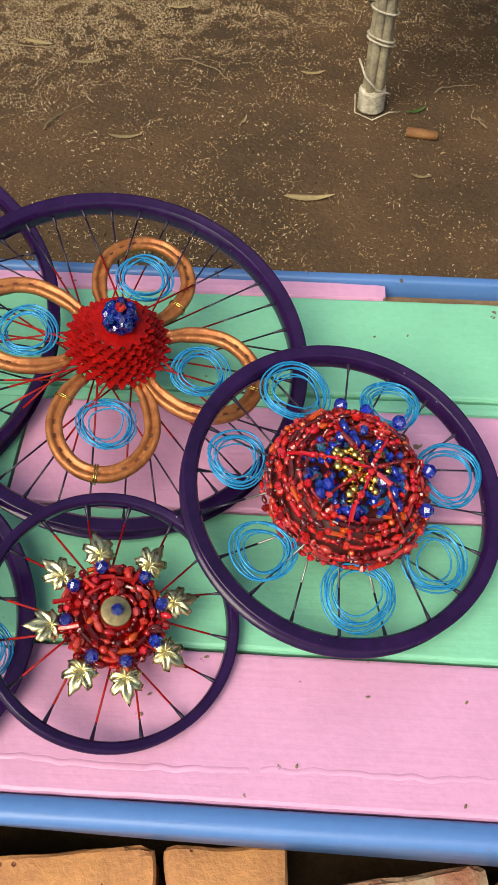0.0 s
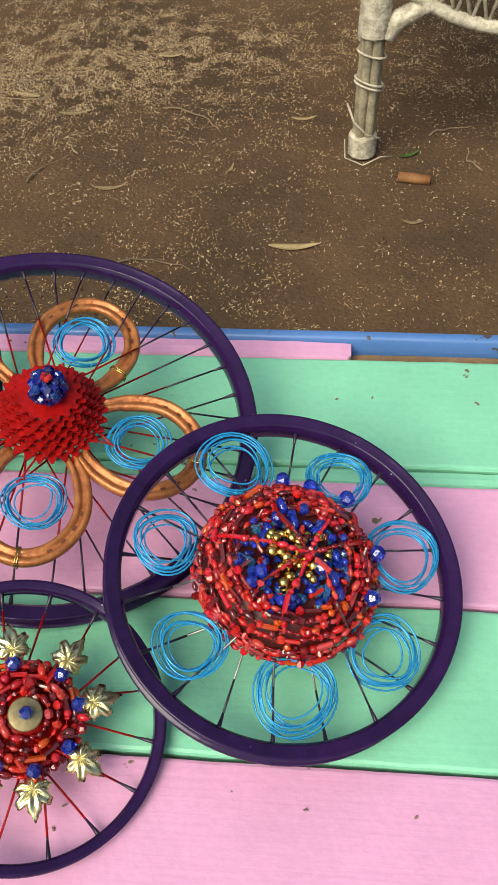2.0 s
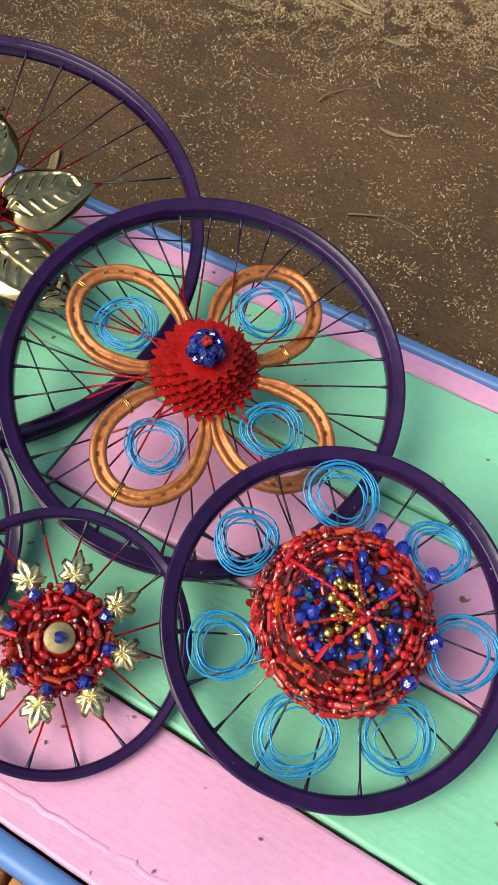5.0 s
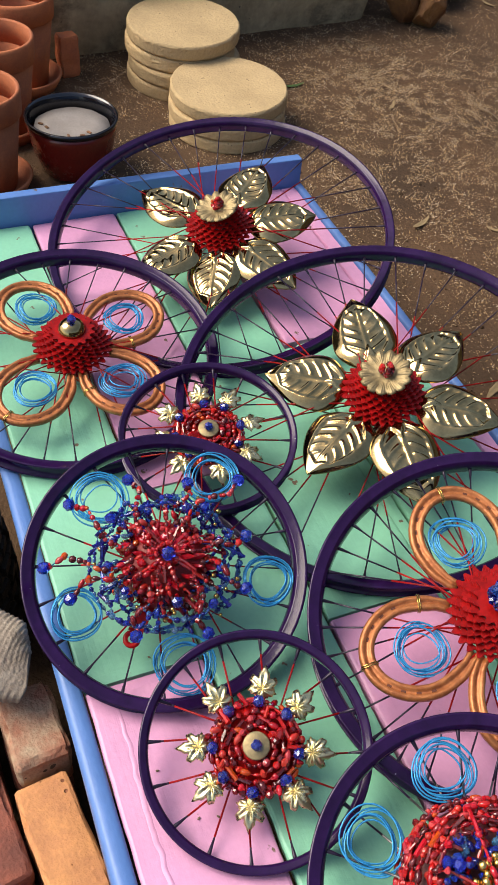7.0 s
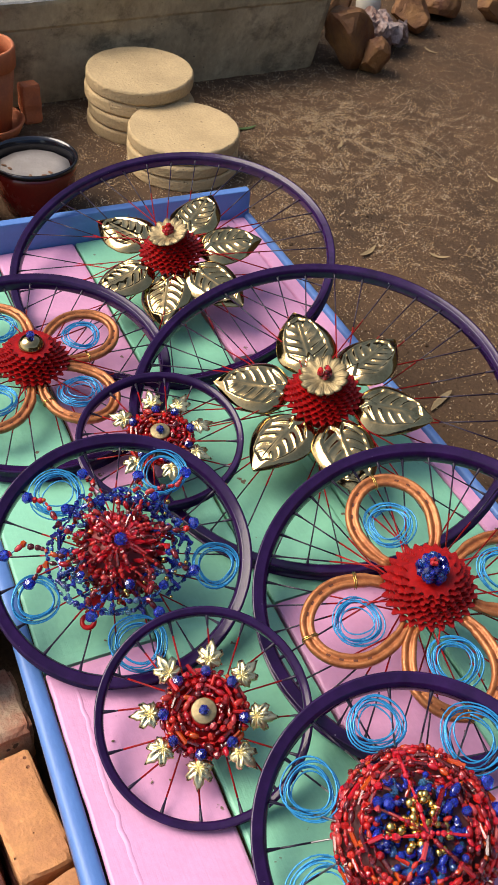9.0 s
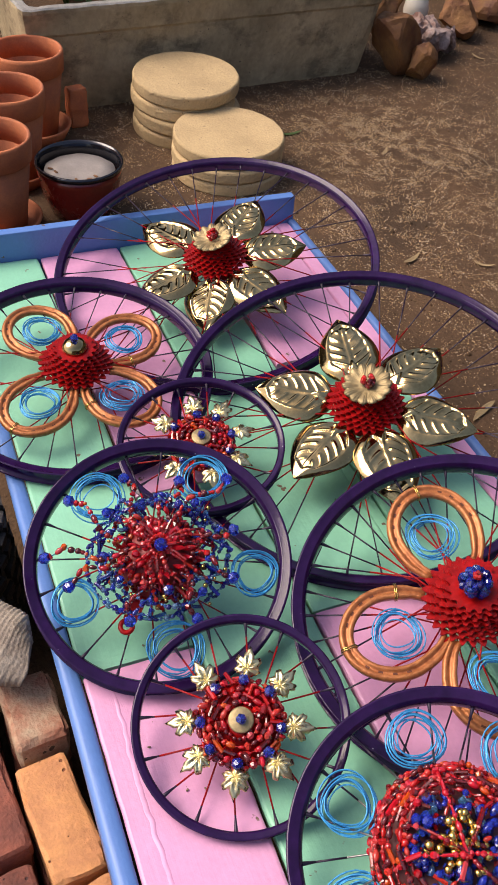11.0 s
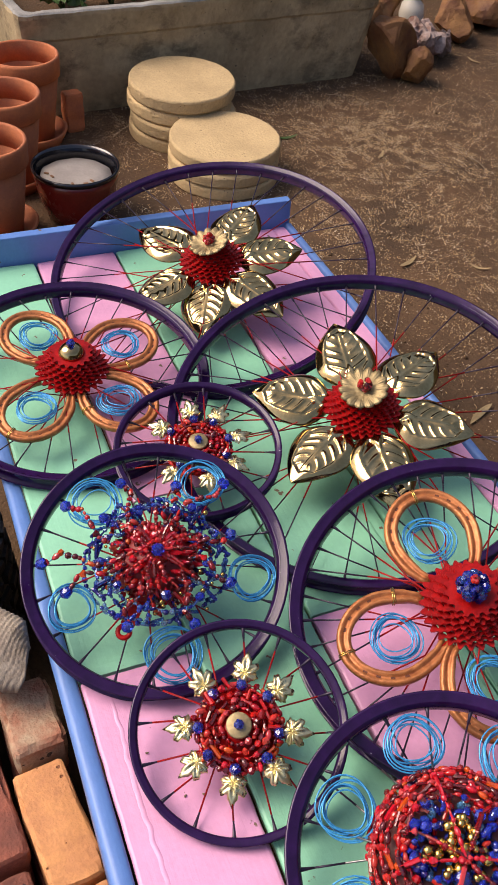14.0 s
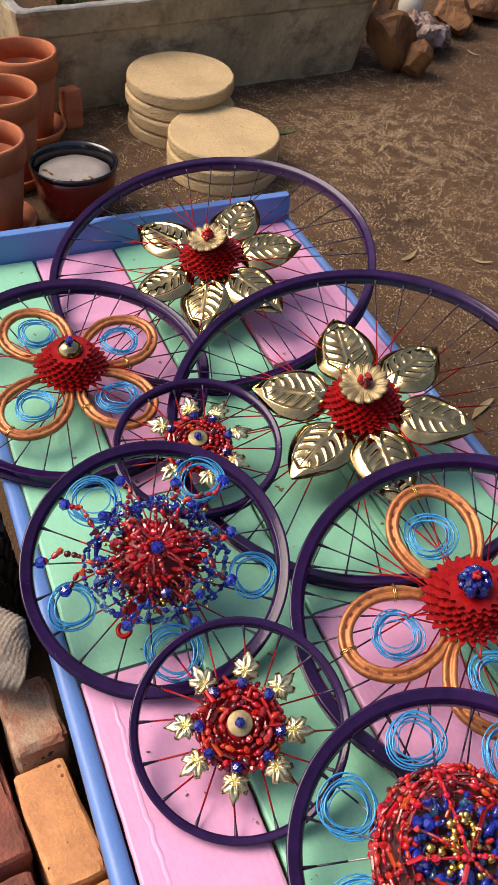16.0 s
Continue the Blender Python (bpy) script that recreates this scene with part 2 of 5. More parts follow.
CANE = material("grey_cane", (0.52, 0.44, 0.28), 0.75, scale=38, amount=0.5, bump=0.4, second=(0.24, 0.20, 0.15))
WICKER = material("whitewashed_wicker", (0.80, 0.73, 0.58), 0.75, scale=75, amount=0.35, bump=0.5, second=(0.42, 0.35, 0.25))
DEEP_RED = material("deep_red_lining", (0.34, 0.010, 0.010), 0.5, scale=40, amount=0.4, bump=0.2)
# Very dark red that paints the shade in gaps between sprockets and beads.
GAP_SHADE = material("dark_red_gap_shade", (0.10, 0.006, 0.006), 0.5, scale=40, amount=0.4, bump=0.2)
CHARRED = material("charred_timber", (0.050, 0.042, 0.036), 0.6, 0.0, scale=40, amount=0.5, bump=0.5, second=(0.018, 0.016, 0.015))
CHAR_SEAM = material("bare_timber_seam", (0.22, 0.17, 0.12), 0.8, scale=60, amount=0.4, bump=0.3)
BLOCKER_DARK = material("sky_blocker_dark", (0.055, 0.048, 0.030), 0.95, scale=2, amount=0.4, bump=0.4)


# ---- mesh building ----
class Geo:
    """Gathers faces of several materials for one mesh."""

    def __init__(self):
        self.v, self.f, self.m, self.s = [], [], [], []

    def add(self, verts, faces, mat=0, smooth=True):
        n = len(self.v)
        self.v += [tuple(p) for p in verts]
        self.f += [tuple(n + i for i in f) for f in faces]
        self.m += [mat] * len(faces)
        self.s += [smooth] * len(faces)
        return self

    def box(self, lo, hi, mat=0, bevel=0.0, m=None):
        b = bmesh.new()
        bmesh.ops.create_cube(b, size=1)
        for p in b.verts:
            p.co = Vector(((lo[i] + hi[i]) / 2 + p.co[i] * (hi[i] - lo[i]) for i in range(3)))
        if bevel:
            bmesh.ops.bevel(b, geom=b.edges[:], offset=bevel, segments=2, affect="EDGES", profile=0.6)
        b.verts.index_update()
        self.add([(m @ p.co if m else p.co) for p in b.verts], [[p.index for p in f.verts] for f in b.faces], mat, False)
        b.free()
        return self

    def lathe(self, profile, seg=32, mat=0, smooth=True, m=None, wobble=None, closed=False):
        verts, faces, rows = [], [], len(profile)
        for k in range(seg):
            a = 2 * math.pi * k / seg
            for r, z in profile:
                q = r * (wobble(a, z) if wobble else 1)
                p = Vector((q * math.cos(a), q * math.sin(a), z))
                verts.append(m @ p if m else p)
        for k in range(seg):
            for j in range(rows if closed else rows - 1):
                a, b = k * rows + j, k * rows + (j + 1) % rows
                c, d = ((k + 1) % seg) * rows + (j + 1) % rows, ((k + 1) % seg) * rows + j
                faces.append((a, d, c, b))
        return self.add(verts, faces, mat, smooth)

    def tube(self, points, radius, sides=6, mat=0, closed=False, smooth=True):
        pts = [Vector(p) for p in points]
        n = len(pts)
        radii = radius if isinstance(radius, (list, tuple)) else [radius] * n
        verts, faces, side = [], [], None
        for k, p in enumerate(pts):
            ahead = (pts[(k + 1) % n] if closed or k < n - 1 else p) - (pts[k - 1] if closed or k else p)
            ahead.normalize()
            if side is None:
                side = ahead.orthogonal().normalized()
            side = (side - ahead * side.dot(ahead)).normalized()
            up = ahead.cross(side)
            for j in range(sides):
                a = 2 * math.pi * j / sides
                verts.append(p + (side * math.cos(a) + up * math.sin(a)) * radii[k])
        for k in range(n if closed else n - 1):
            for j in range(sides):
                a, b = k * sides + j, k * sides + (j + 1) % sides
                c, d = ((k + 1) % n) * sides + (j + 1) % sides, ((k + 1) % n) * sides + j
                faces.append((a, b, c, d))
        if not closed:
            faces += [tuple(range(sides))[::-1], tuple(range((n - 1) * sides, n * sides))]
        return self.add(verts, faces, mat, smooth)

    def bead(self, centre, r, kind="round", axis=(0, 0, 1), mat=0):
        """A glass bead: round, cut (faceted), tube or chip."""
        q = Vector(axis).normalized().to_track_quat("Z", "Y").to_matrix()
        prof, seg, smooth = {"round": ([(0, -1), (0.7, -0.72), (1, 0), (0.7, 0.72), (0, 1)], 8, True),
                             "cut": ([(0, -0.95), (0.62, -0.85), (1, -0.22), (1, 0.22), (0.62, 0.85), (0, 0.95)], 7, False),
                             "tube": ([(0, -2.1), (0.62, -2.1), (0.66, 0), (0.62, 2.1), (0, 2.1)], 6, False),
                             "oval": ([(0, -1.6), (0.62, -1.0), (0.85, 0), (0.62, 1.0), (0, 1.6)], 7, True),
                             "petal": ([(0, -2.7), (0.42, -1.5), (0.80, 0.3), (0.50, 1.7), (0, 2.7)], 5, False),
                             "chip": ([(0, -0.8), (0.9, -0.55), (1.15, 0.1), (0.6, 0.8), (0, 0.9)], 5, False)}[kind]
        spin, c = random.uniform(0, 6.28), Vector(centre)
        verts, faces, rows = [c + q @ Vector((0, 0, prof[0][1] * r))], [], len(prof) - 2
        for k in range(seg):
            a = spin + 2 * math.pi * k / seg
            for pr, pz in prof[1:-1]:
                verts.append(c + q @ Vector((pr * math.cos(a), pr * math.sin(a), pz)) * r)
        verts.append(c + q @ Vector((0, 0, prof[-1][1] * r)))
        for k in range(seg):
            a, b = 1 + k * rows, 1 + ((k + 1) % seg) * rows
            faces += [(0, b, a), (len(verts) - 1, a + rows - 1, b + rows - 1)]
            faces += [(a + j, b + j, b + j + 1, a + j + 1) for j in range(rows - 1)]
        return self.add(verts, faces, mat, smooth)

    def string(self, points, size, kinds=("round", "tube", "chip", "oval", "cut"), mat=0, every=None):
        """Beads threaded along a line."""
        pts = [Vector(p) for p in points]
        gap = 0.0
        for a, b in zip(pts, pts[1:]):
            length = (b - a).length
            while gap < length:
                r, kind = size * random.uniform(0.62, 1.35), random.choice(kinds)
                at = a.lerp(b, gap / max(length, 1e-6))
                jitter = Vector([random.uniform(-1, 1) for _ in range(3)]) * size * 0.25
                self.bead(at + jitter, r, kind, (b - a) + jitter * 2, mat)
                gap += r * (3.6 if kind == "tube" else 2.8 if kind == "oval" else 2.0)
            gap -= length
        return self

    def mesh(self, name, mats):
        d = bpy.data.meshes.new(name)
        d.from_pydata(self.v, [], self.f)
        for m in mats if isinstance(mats, (list, tuple)) else [mats]:
            d.materials.append(m)
        d.polygons.foreach_set("material_index", self.m)
        d.polygons.foreach_set("use_smooth", self.s)
        d.update()
        return d


def part(name, geo, mats, parent, label="", m=None):
    """Links a mesh as one part under a thing or under a part."""
    ob = new(name, geo if isinstance(geo, bpy.types.Mesh) else geo.mesh(name, mats))
    ob.parent = parent
    if m is not None:
        ob.matrix_basis = m
    if label:
        tagged(ob, label)
    return ob


def thing(name, label, category, m=None, geo=None, mats=None, group="", kind=""):
    ob = new(name, geo.mesh(name, mats) if geo else None)
    if m is not None:
        ob.matrix_basis = m
    return tagged(ob, label, category, group, kind)


def ground_z(x, y):
    """The yard rises gently towards the planter."""
    z = -0.262 - 0.035 * max(-3.2, min(1.6, x))
    near = max(0.0, 1 - math.hypot(x + 0.6, y - 1.0) / 4)
    return z + near * (0.006 * noise.noise((x * 1.7, y * 1.7, 3)) + 0.004 * noise.noise((x * 6, y * 6, 1)) + 0.0025 * noise.noise((x * 19, y * 19, 5)))


def lean(x, y, lift=0.0, turn=0.0, tilt=2.0):
    """A pose on the ground, upright to its slope."""
    return pose(x, y, ground_z(x, y) + lift, 0, tilt, turn)


# ---- ground and added unseen walls ----
def make_ground():
    near = [i * 0.035 for i in range(-90, 60)]
    xs = [-400, -60, -20, -9, -5, -4] + near + [2.6, 4, 9, 20, 60, 400]
    ys = [-400, -60, -20, -9, -5, -3, -2] + [i * 0.035 for i in range(-30, 80)] + [3.3, 4, 6, 9, 20, 60, 400]
    verts = [(x, y, ground_z(x, y)) for x in xs for y in ys]
    n = len(ys)
    faces = [(i * n + j, (i + 1) * n + j, (i + 1) * n + j + 1, i * n + j + 1) for i in range(len(xs) - 1) for j in range(n - 1)]
    thing("ground", "bare brown earth strewn with husks and dry leaves", "ground", geo=Geo().add(verts, faces), mats=EARTH, kind="structure")


make_ground()
# Out-of-view dark walls, added to cut low sky light and darken reflections.
for name, lo, hi in (("sky_blocker_west", (-4.6, -4.0, -0.4), (-4.4, 5.6, 2.6)), ("sky_blocker_north", (-4.4, 5.4, -0.4), (4.8, 5.6, 3.2)), ("sky_blocker_east", (4.8, -4.0, -0.4), (5.0, 5.6, 2.1))):
    thing(name, "unseen dark wall added to block low sky light", "wall", geo=Geo().box(lo, hi, bevel=0.01), mats=BLOCKER_DARK, kind="structure")


# ---- low painted table ----
EAST = 1.02
table = thing("low_table", "low plank table painted pink, mint and blue", "table", pose(0, 0, 0))


def plank(x0, x1, y0, y1, top, mat, label):
    """One board with softened, slightly wavy edges and a hint of cupping."""
    g, rows, seg = Geo(), [], max(6, int((x1 - x0) / 0.012))
    k = min(1.0, (y1 - y0) / 0.06)
    prof = [(0.0015, -0.018), (0.0, -0.004), (0.0012, -0.001), (0.004 * k, 0.0), (0.02 * k, 0.0003)]
    edge = [(y0 + a, b) for a, b in prof] + [((y0 + y1) / 2, 0.0006)] + [(y1 - a, b) for a, b in prof[::-1]]
    for k in range(seg + 1):
        x = x0 + (x1 - x0) * k / seg
        w = [0.0011 * noise.noise((x * 7, y0 * 31, s)) + 0.0009 * noise.noise((x * 43, y0 * 31, s)) for s in (1, 7)]
        end = -0.0018 if k in (0, seg) else 0
        for i, (y, z) in enumerate(edge):
            rows.append((x, y + (w[0] if i < 5 else w[1] if i > 5 else 0), top + z + end * (z > -0.01) + 0.0007 * noise.noise((x * 4, y * 4, 2))))
    n = len(edge)
    faces = [(k * n + j, (k + 1) * n + j, (k + 1) * n + j + 1, k * n + j + 1) for k in range(seg) for j in range(n - 1)]
    faces += [tuple(range(n)), tuple(range(seg * n, seg * n + n))[::-1], ] + [(k * n + n - 1, (k + 1) * n + n - 1, (k + 1) * n, k * n) for k in range(seg)]
    part("plank", g.add(rows, faces, 0, False), mat, table, label)


S = 0.0016
plank(0.000, EAST, -0.229, -0.090 - S, 0.000, PINK, "pink painted board")
plank(-0.942, -0.004, -0.230, -0.090 - S, 0.0005, GREEN, "mint green painted board")
plank(-0.266, EAST, -0.088, 0.066 - S, 0.0, GREEN, "mint green painted board")
plank(-0.942, -0.270, -0.088, 0.066 - S, -0.0008, PINK, "pink painted board")
plank(0.000, EAST, 0.068, 0.214 - S, 0.0, PINK, "pink painted board")
plank(-0.942, -0.004, 0.068, 0.216, -0.001, GREEN, "mint green painted board")
plank(-0.490, EAST, 0.236, 0.3985, 0.0006, GREEN, "mint green painted board")
plank(-0.490, EAST, 0.2145, 0.2335, -0.0035, GREEN, "narrow mint green painted slat")
plank(-0.942, -0.498, 0.221, 0.3985, 0.0008, PINK, "pink painted board")
plank(-0.942, 0.407, 0.4000, 0.4275, 0.0008, PINK, "narrow pink painted slat")
plank(0.409, EAST, 0.4000, 0.4250, -0.016, RAW, "bare brown timber batten")


def paint_layer(x0, x1, y0, width, seed):
    """A low ragged ridge where a thick coat of paint has dried."""
    rows, seg = [], 220
    for k in range(seg + 1):
        x = x0 + (x1 - x0) * k / seg
        end = min(1.0, 6 * k / seg, 6 * (seg - k) / seg)
        y = y0 + 0.004 + width * (1 + 0.16 * noise.noise((x * 9, seed, 0)) + 0.10 * noise.noise((x * 60, seed, 3)))
        tall = 0.6 * end * max(0.0, 0.0 + 1.6 * noise.noise((x * 26, seed, 7)))
        for f, h in ((-0.0034, -0.0006), (-0.0016, 0.0005), (0.0, 0.0012), (0.0012, 0.0006), (0.0026, -0.0006)):
            rows.append((x, y + f, 0.0006 + (h if h < 0 else h * tall)))
    faces = [(k * 5 + j, (k + 1) * 5 + j, (k + 1) * 5 + j + 1, k * 5 + j + 1) for k in range(seg) for j in range(4)]
    part("paint_layer", Geo().add(rows, faces), PINK, table, "thick flaking coat of pink paint")


paint_layer(0.02, 0.27, -0.2275, 0.022, 1.0)
paint_layer(0.28, 0.62, -0.2275, 0.026, 5.0)


def rail(x0, x1, y0, y1, z0, z1, label, round_at, mat, taper=0.0):
    """A blue side board; the outer top edge is worn round."""
    r, pts = 0.009 if taper else 0.003, []
    for k in range(6):
        a = math.pi / 2 * k / 5
        pts.append((r - r * math.cos(a), z1 - r + r * math.sin(a)))
    w = y1 - y0
    prof = [(0, z0)] + pts + [(w - 0.003, z1), (w, z1 - 0.003), (w, z0)]
    prof = [(y0 + y, z) if round_at < 0 else (y1 - y, z) for y, z in prof]
    n, seg, rows = len(prof), 60, []
    for k in range(seg + 1):
        x = x0 + (x1 - x0) * k / seg
        for y, z in prof:
            rows.append((x, y + 0.0012 * noise.noise((x * 5, 3, z * 9)), z + (z == z0) * max(-0.06, min(0.030, -taper * (x - 0.48))) + 0.001 * noise.noise((x * 6, 9, y * 4))))
    faces = [(k * n + j, (k + 1) * n + j, (k + 1) * n + (j + 1) % n, k * n + (j + 1) % n) for k in range(seg) for j in range(n)]
    faces += [tuple(range(n))[::-1], tuple(range(seg * n, seg * n + n))]
    part("side_rail", Geo().add(rows, faces), mat, table, label)


rail(-0.942, EAST, -0.2545, -0.2315, -0.040, 0.002, "blue painted side board", -1, BLUE, 0.0625)
rail(-0.942, EAST, 0.4285, 0.4425, -0.075, 0.006, "blue painted side board with chipped paint", 1, BLUE_WORN)
part("end_board", Geo().box((-0.966, -0.270, -0.08), (-0.945, 0.440, 0.056), 0, 0.0025), BLUE, table, "blue painted upright end board")
part("end_board", Geo().box((EAST + 0.002, -0.26, -0.08), (EAST + 0.024, 0.45, 0.03), 0, 0.0025), BLUE, table, "blue painted upright end board")
for x in (-0.85, 0.05, 0.92):
    part("cross_batten", Geo().box((x, -0.229, -0.06), (x + 0.045, 0.398, -0.0195), 0, 0.002), RAW, table, "bare timber cross batten")
for x in (-0.88, 0.95):
    for y in (-0.18, 0.37):
        part("leg", Geo().box((x, y, ground_z(x, y) - 0.01), (x + 0.05, y + 0.045, -0.0605 if x < 0.9 else -0.0205), 0, 0.003), BLUE, table)


# ---- wheel flowers ----
def wheel_pose(c, n):
    axis = Vector((n[0], n[1], 1)).normalized()
    return Matrix.Translation(c) @ Vector((0, 0, 1)).rotation_difference(axis).to_matrix().to_4x4()


def polar(r, deg, z=0.0):
    return Vector((r * math.cos(radians(deg)), r * math.sin(radians(deg)), z))


def spin(deg):
    return pose(0, 0, 0, 0, 0, deg)


def rim_part(parent, r, w, h, seg):
    """A box-section rim: flat side walls, a crease, and a sloped inner face."""
    top = [(r - 0.0005, w / 2 - 0.0022), (r, w / 2 - 0.0009), (r - 0.0009, w / 2), (r - 0.0030, w / 2), (r - 0.0036, w / 2 - 0.0006), (r - h * 0.72, w / 2 - 0.0006), (r - h * 0.78, w / 2 - 0.0012)]
    inner = [(r - h * 0.78, w / 2 - 0.0012), (r - h * 0.95, w * 0.33), (r - h, w * 0.20), (r - h, -w * 0.20), (r - h * 0.95, -w * 0.33), (r - h * 0.78, -w / 2 + 0.0012)]
    low = [(a, -b) for a, b in top[::-1]]
    well = [(r - 0.0005, -w / 2 + 0.0022), (r - 0.0045, -w / 2 + 0.0030), (r - 0.0065, -w * 0.2), (r - 0.0065, w * 0.2), (r - 0.0045, w / 2 - 0.0030), (r - 0.0005, w / 2 - 0.0022)]
    g = Geo()
    for strip in (top, inner, low, well):
        g.lathe(strip, seg)
    return part("rim", g, PURPLE, parent, "glossy dark purple painted rim")


def spokes(parent, r_rim, count, r_flange, z_flange, sweep, red, inner):
    """Laced spokes, red by the hub and purple by the rim, each with its nipple."""
    meshes = {}
    for side in (1, -1):
        for way in (1, -1):
            a, b = polar(r_flange, sweep * way, z_flange * side), Vector((r_rim, 0, 0.002 * side))
            c, d = a.lerp(b, red), a.lerp(b, 1 - 0.015 / (b - a).length)
            g = Geo().tube([a, c], 0.00105, 6, 1).tube([c, d], 0.00105, 6, 0).tube([d, d.lerp(b, 0.8), b], [0.0011, 0.0021, 0.0024], 6, 0)
            meshes[side, way] = g.mesh("spoke", [PURPLE_SPOKE, inner])
    for k in range(count):
        part("spoke", meshes[1 if k % 2 else -1, 1 if k % 4 < 2 else -1], None, parent, m=spin(360 * k / count))


def hub_part(parent, z_low, z_flange, r_flange, z_top):
    prof = [(0, z_low), (0.0045, z_low), (0.0045, -z_flange - 0.008), (0.011, -z_flange - 0.006), (r_flange + 0.002, -z_flange - 0.0015), (r_flange + 0.002, -z_flange + 0.0015),
            (0.012, -z_flange + 0.005), (0.010, 0), (0.012, z_flange - 0.005), (r_flange + 0.002, z_flange - 0.0015), (r_flange + 0.002, z_flange + 0.0015), (0.012, z_flange + 0.004), (0.008, z_top), (0, z_top)]
    part("hub", Geo().lathe(prof, 24), RED_PAINT, parent, "red painted hub")


def cassette(parent, z0, teeth=(28, 26, 24, 22, 20, 18, 16), pitch=0.0051):
    """A stack of toothed sprockets, the largest lowest."""
    low, high = (n * 0.0122 / (2 * math.pi) - 0.0062 for n in (teeth[1], teeth[-1]))
    # The core cone is coloured dark as the shade between the sprockets.
    group = part("cassette", Geo().lathe([(0, z0 - 0.001), (low, z0 - 0.001), (high, z0 + pitch * (len(teeth) - 1)), (0, z0 + pitch * (len(teeth) - 1))], 36), GAP_SHADE, parent, "red painted sprocket stack")
    sharp = ((-0.5, -0.0041), (-0.37, -0.0034), (-0.26, -0.0006), (-0.09, 0.0025), (0.09, 0.0025), (0.26, -0.0006), (0.37, -0.0034))
    blunt = ((-0.5, -0.0038), (-0.37, -0.0034), (-0.26, -0.0018), (-0.15, 0.0011), (0.15, 0.0011), (0.26, -0.0018), (0.37, -0.0034))
    for k, n in enumerate(teeth):
        r, t = n * 0.0122 / (2 * math.pi), 0.0021
        ring = []
        for i in range(n):
            for f, q in sharp if k == 0 else blunt:
                a = 2 * math.pi * (i + f) / n
                ring.append(((r + q) * math.cos(a), (r + q) * math.sin(a)))
        m = len(ring)
        inner = [(x * (r - 0.0072 if k < len(teeth) - 1 else 0.004) / math.hypot(x, y), y * (r - 0.0072 if k < len(teeth) - 1 else 0.004) / math.hypot(x, y)) for x, y in ring]
        z = z0 + pitch * k
        verts = [(x, y, z) for x, y in ring] + [(x, y, z + t) for x, y in ring] + [(x, y, z) for x, y in inner] + [(x, y, z + t) for x, y in inner]
        faces = []
        for i in range(m):
            j = (i + 1) % m
            faces += [(i, j, m + j, m + i), (m + i, m + j, 3 * m + j, 3 * m + i), (2 * m + i, i + 0, j, 2 * m + j)[::-1], (3 * m + i, 3 * m + j, 2 * m + j, 2 * m + i)]
        part("sprocket", Geo().add(verts, faces, 0, False), RED_PAINT, group, m=spin(k * 97))
    return group


def coil(parent, r, deg, z, size=0.034):
    """A loose flat coil of thick blue wire."""
    pts, turns = [], 8
    size *= random.uniform(0.84, 1.02)
    shift, phase = random.uniform(0.05, 0.13), random.uniform(0, 6)
    for k in range(turns * 26):
        a = 2 * math.pi * k / 26
        f = k / (turns * 26)
        rr = size * (0.62 + 0.38 * abs(math.sin(2.3 * f * math.pi + phase)) + 0.03 * math.sin(3 * a))
        off = Vector((math.cos(phase + f * 5), math.sin(phase + f * 5), 0)) * size * shift
        pts.append(Vector((rr * math.cos(a), rr * 0.96 * math.sin(a), 0.0055 * f + 0.0015 * math.sin(a * 0.7 + phase))) + off)
    m = Matrix.Translation(polar(r, deg, z)) @ pose(0, 0, 0, random.uniform(-5, 5), random.uniform(-5, 5), deg + random.uniform(0, 360))
    part("wire_coil", Geo().tube(pts, 0.00088, 6), WIRE, parent, "coil of bright blue wire", m=m)


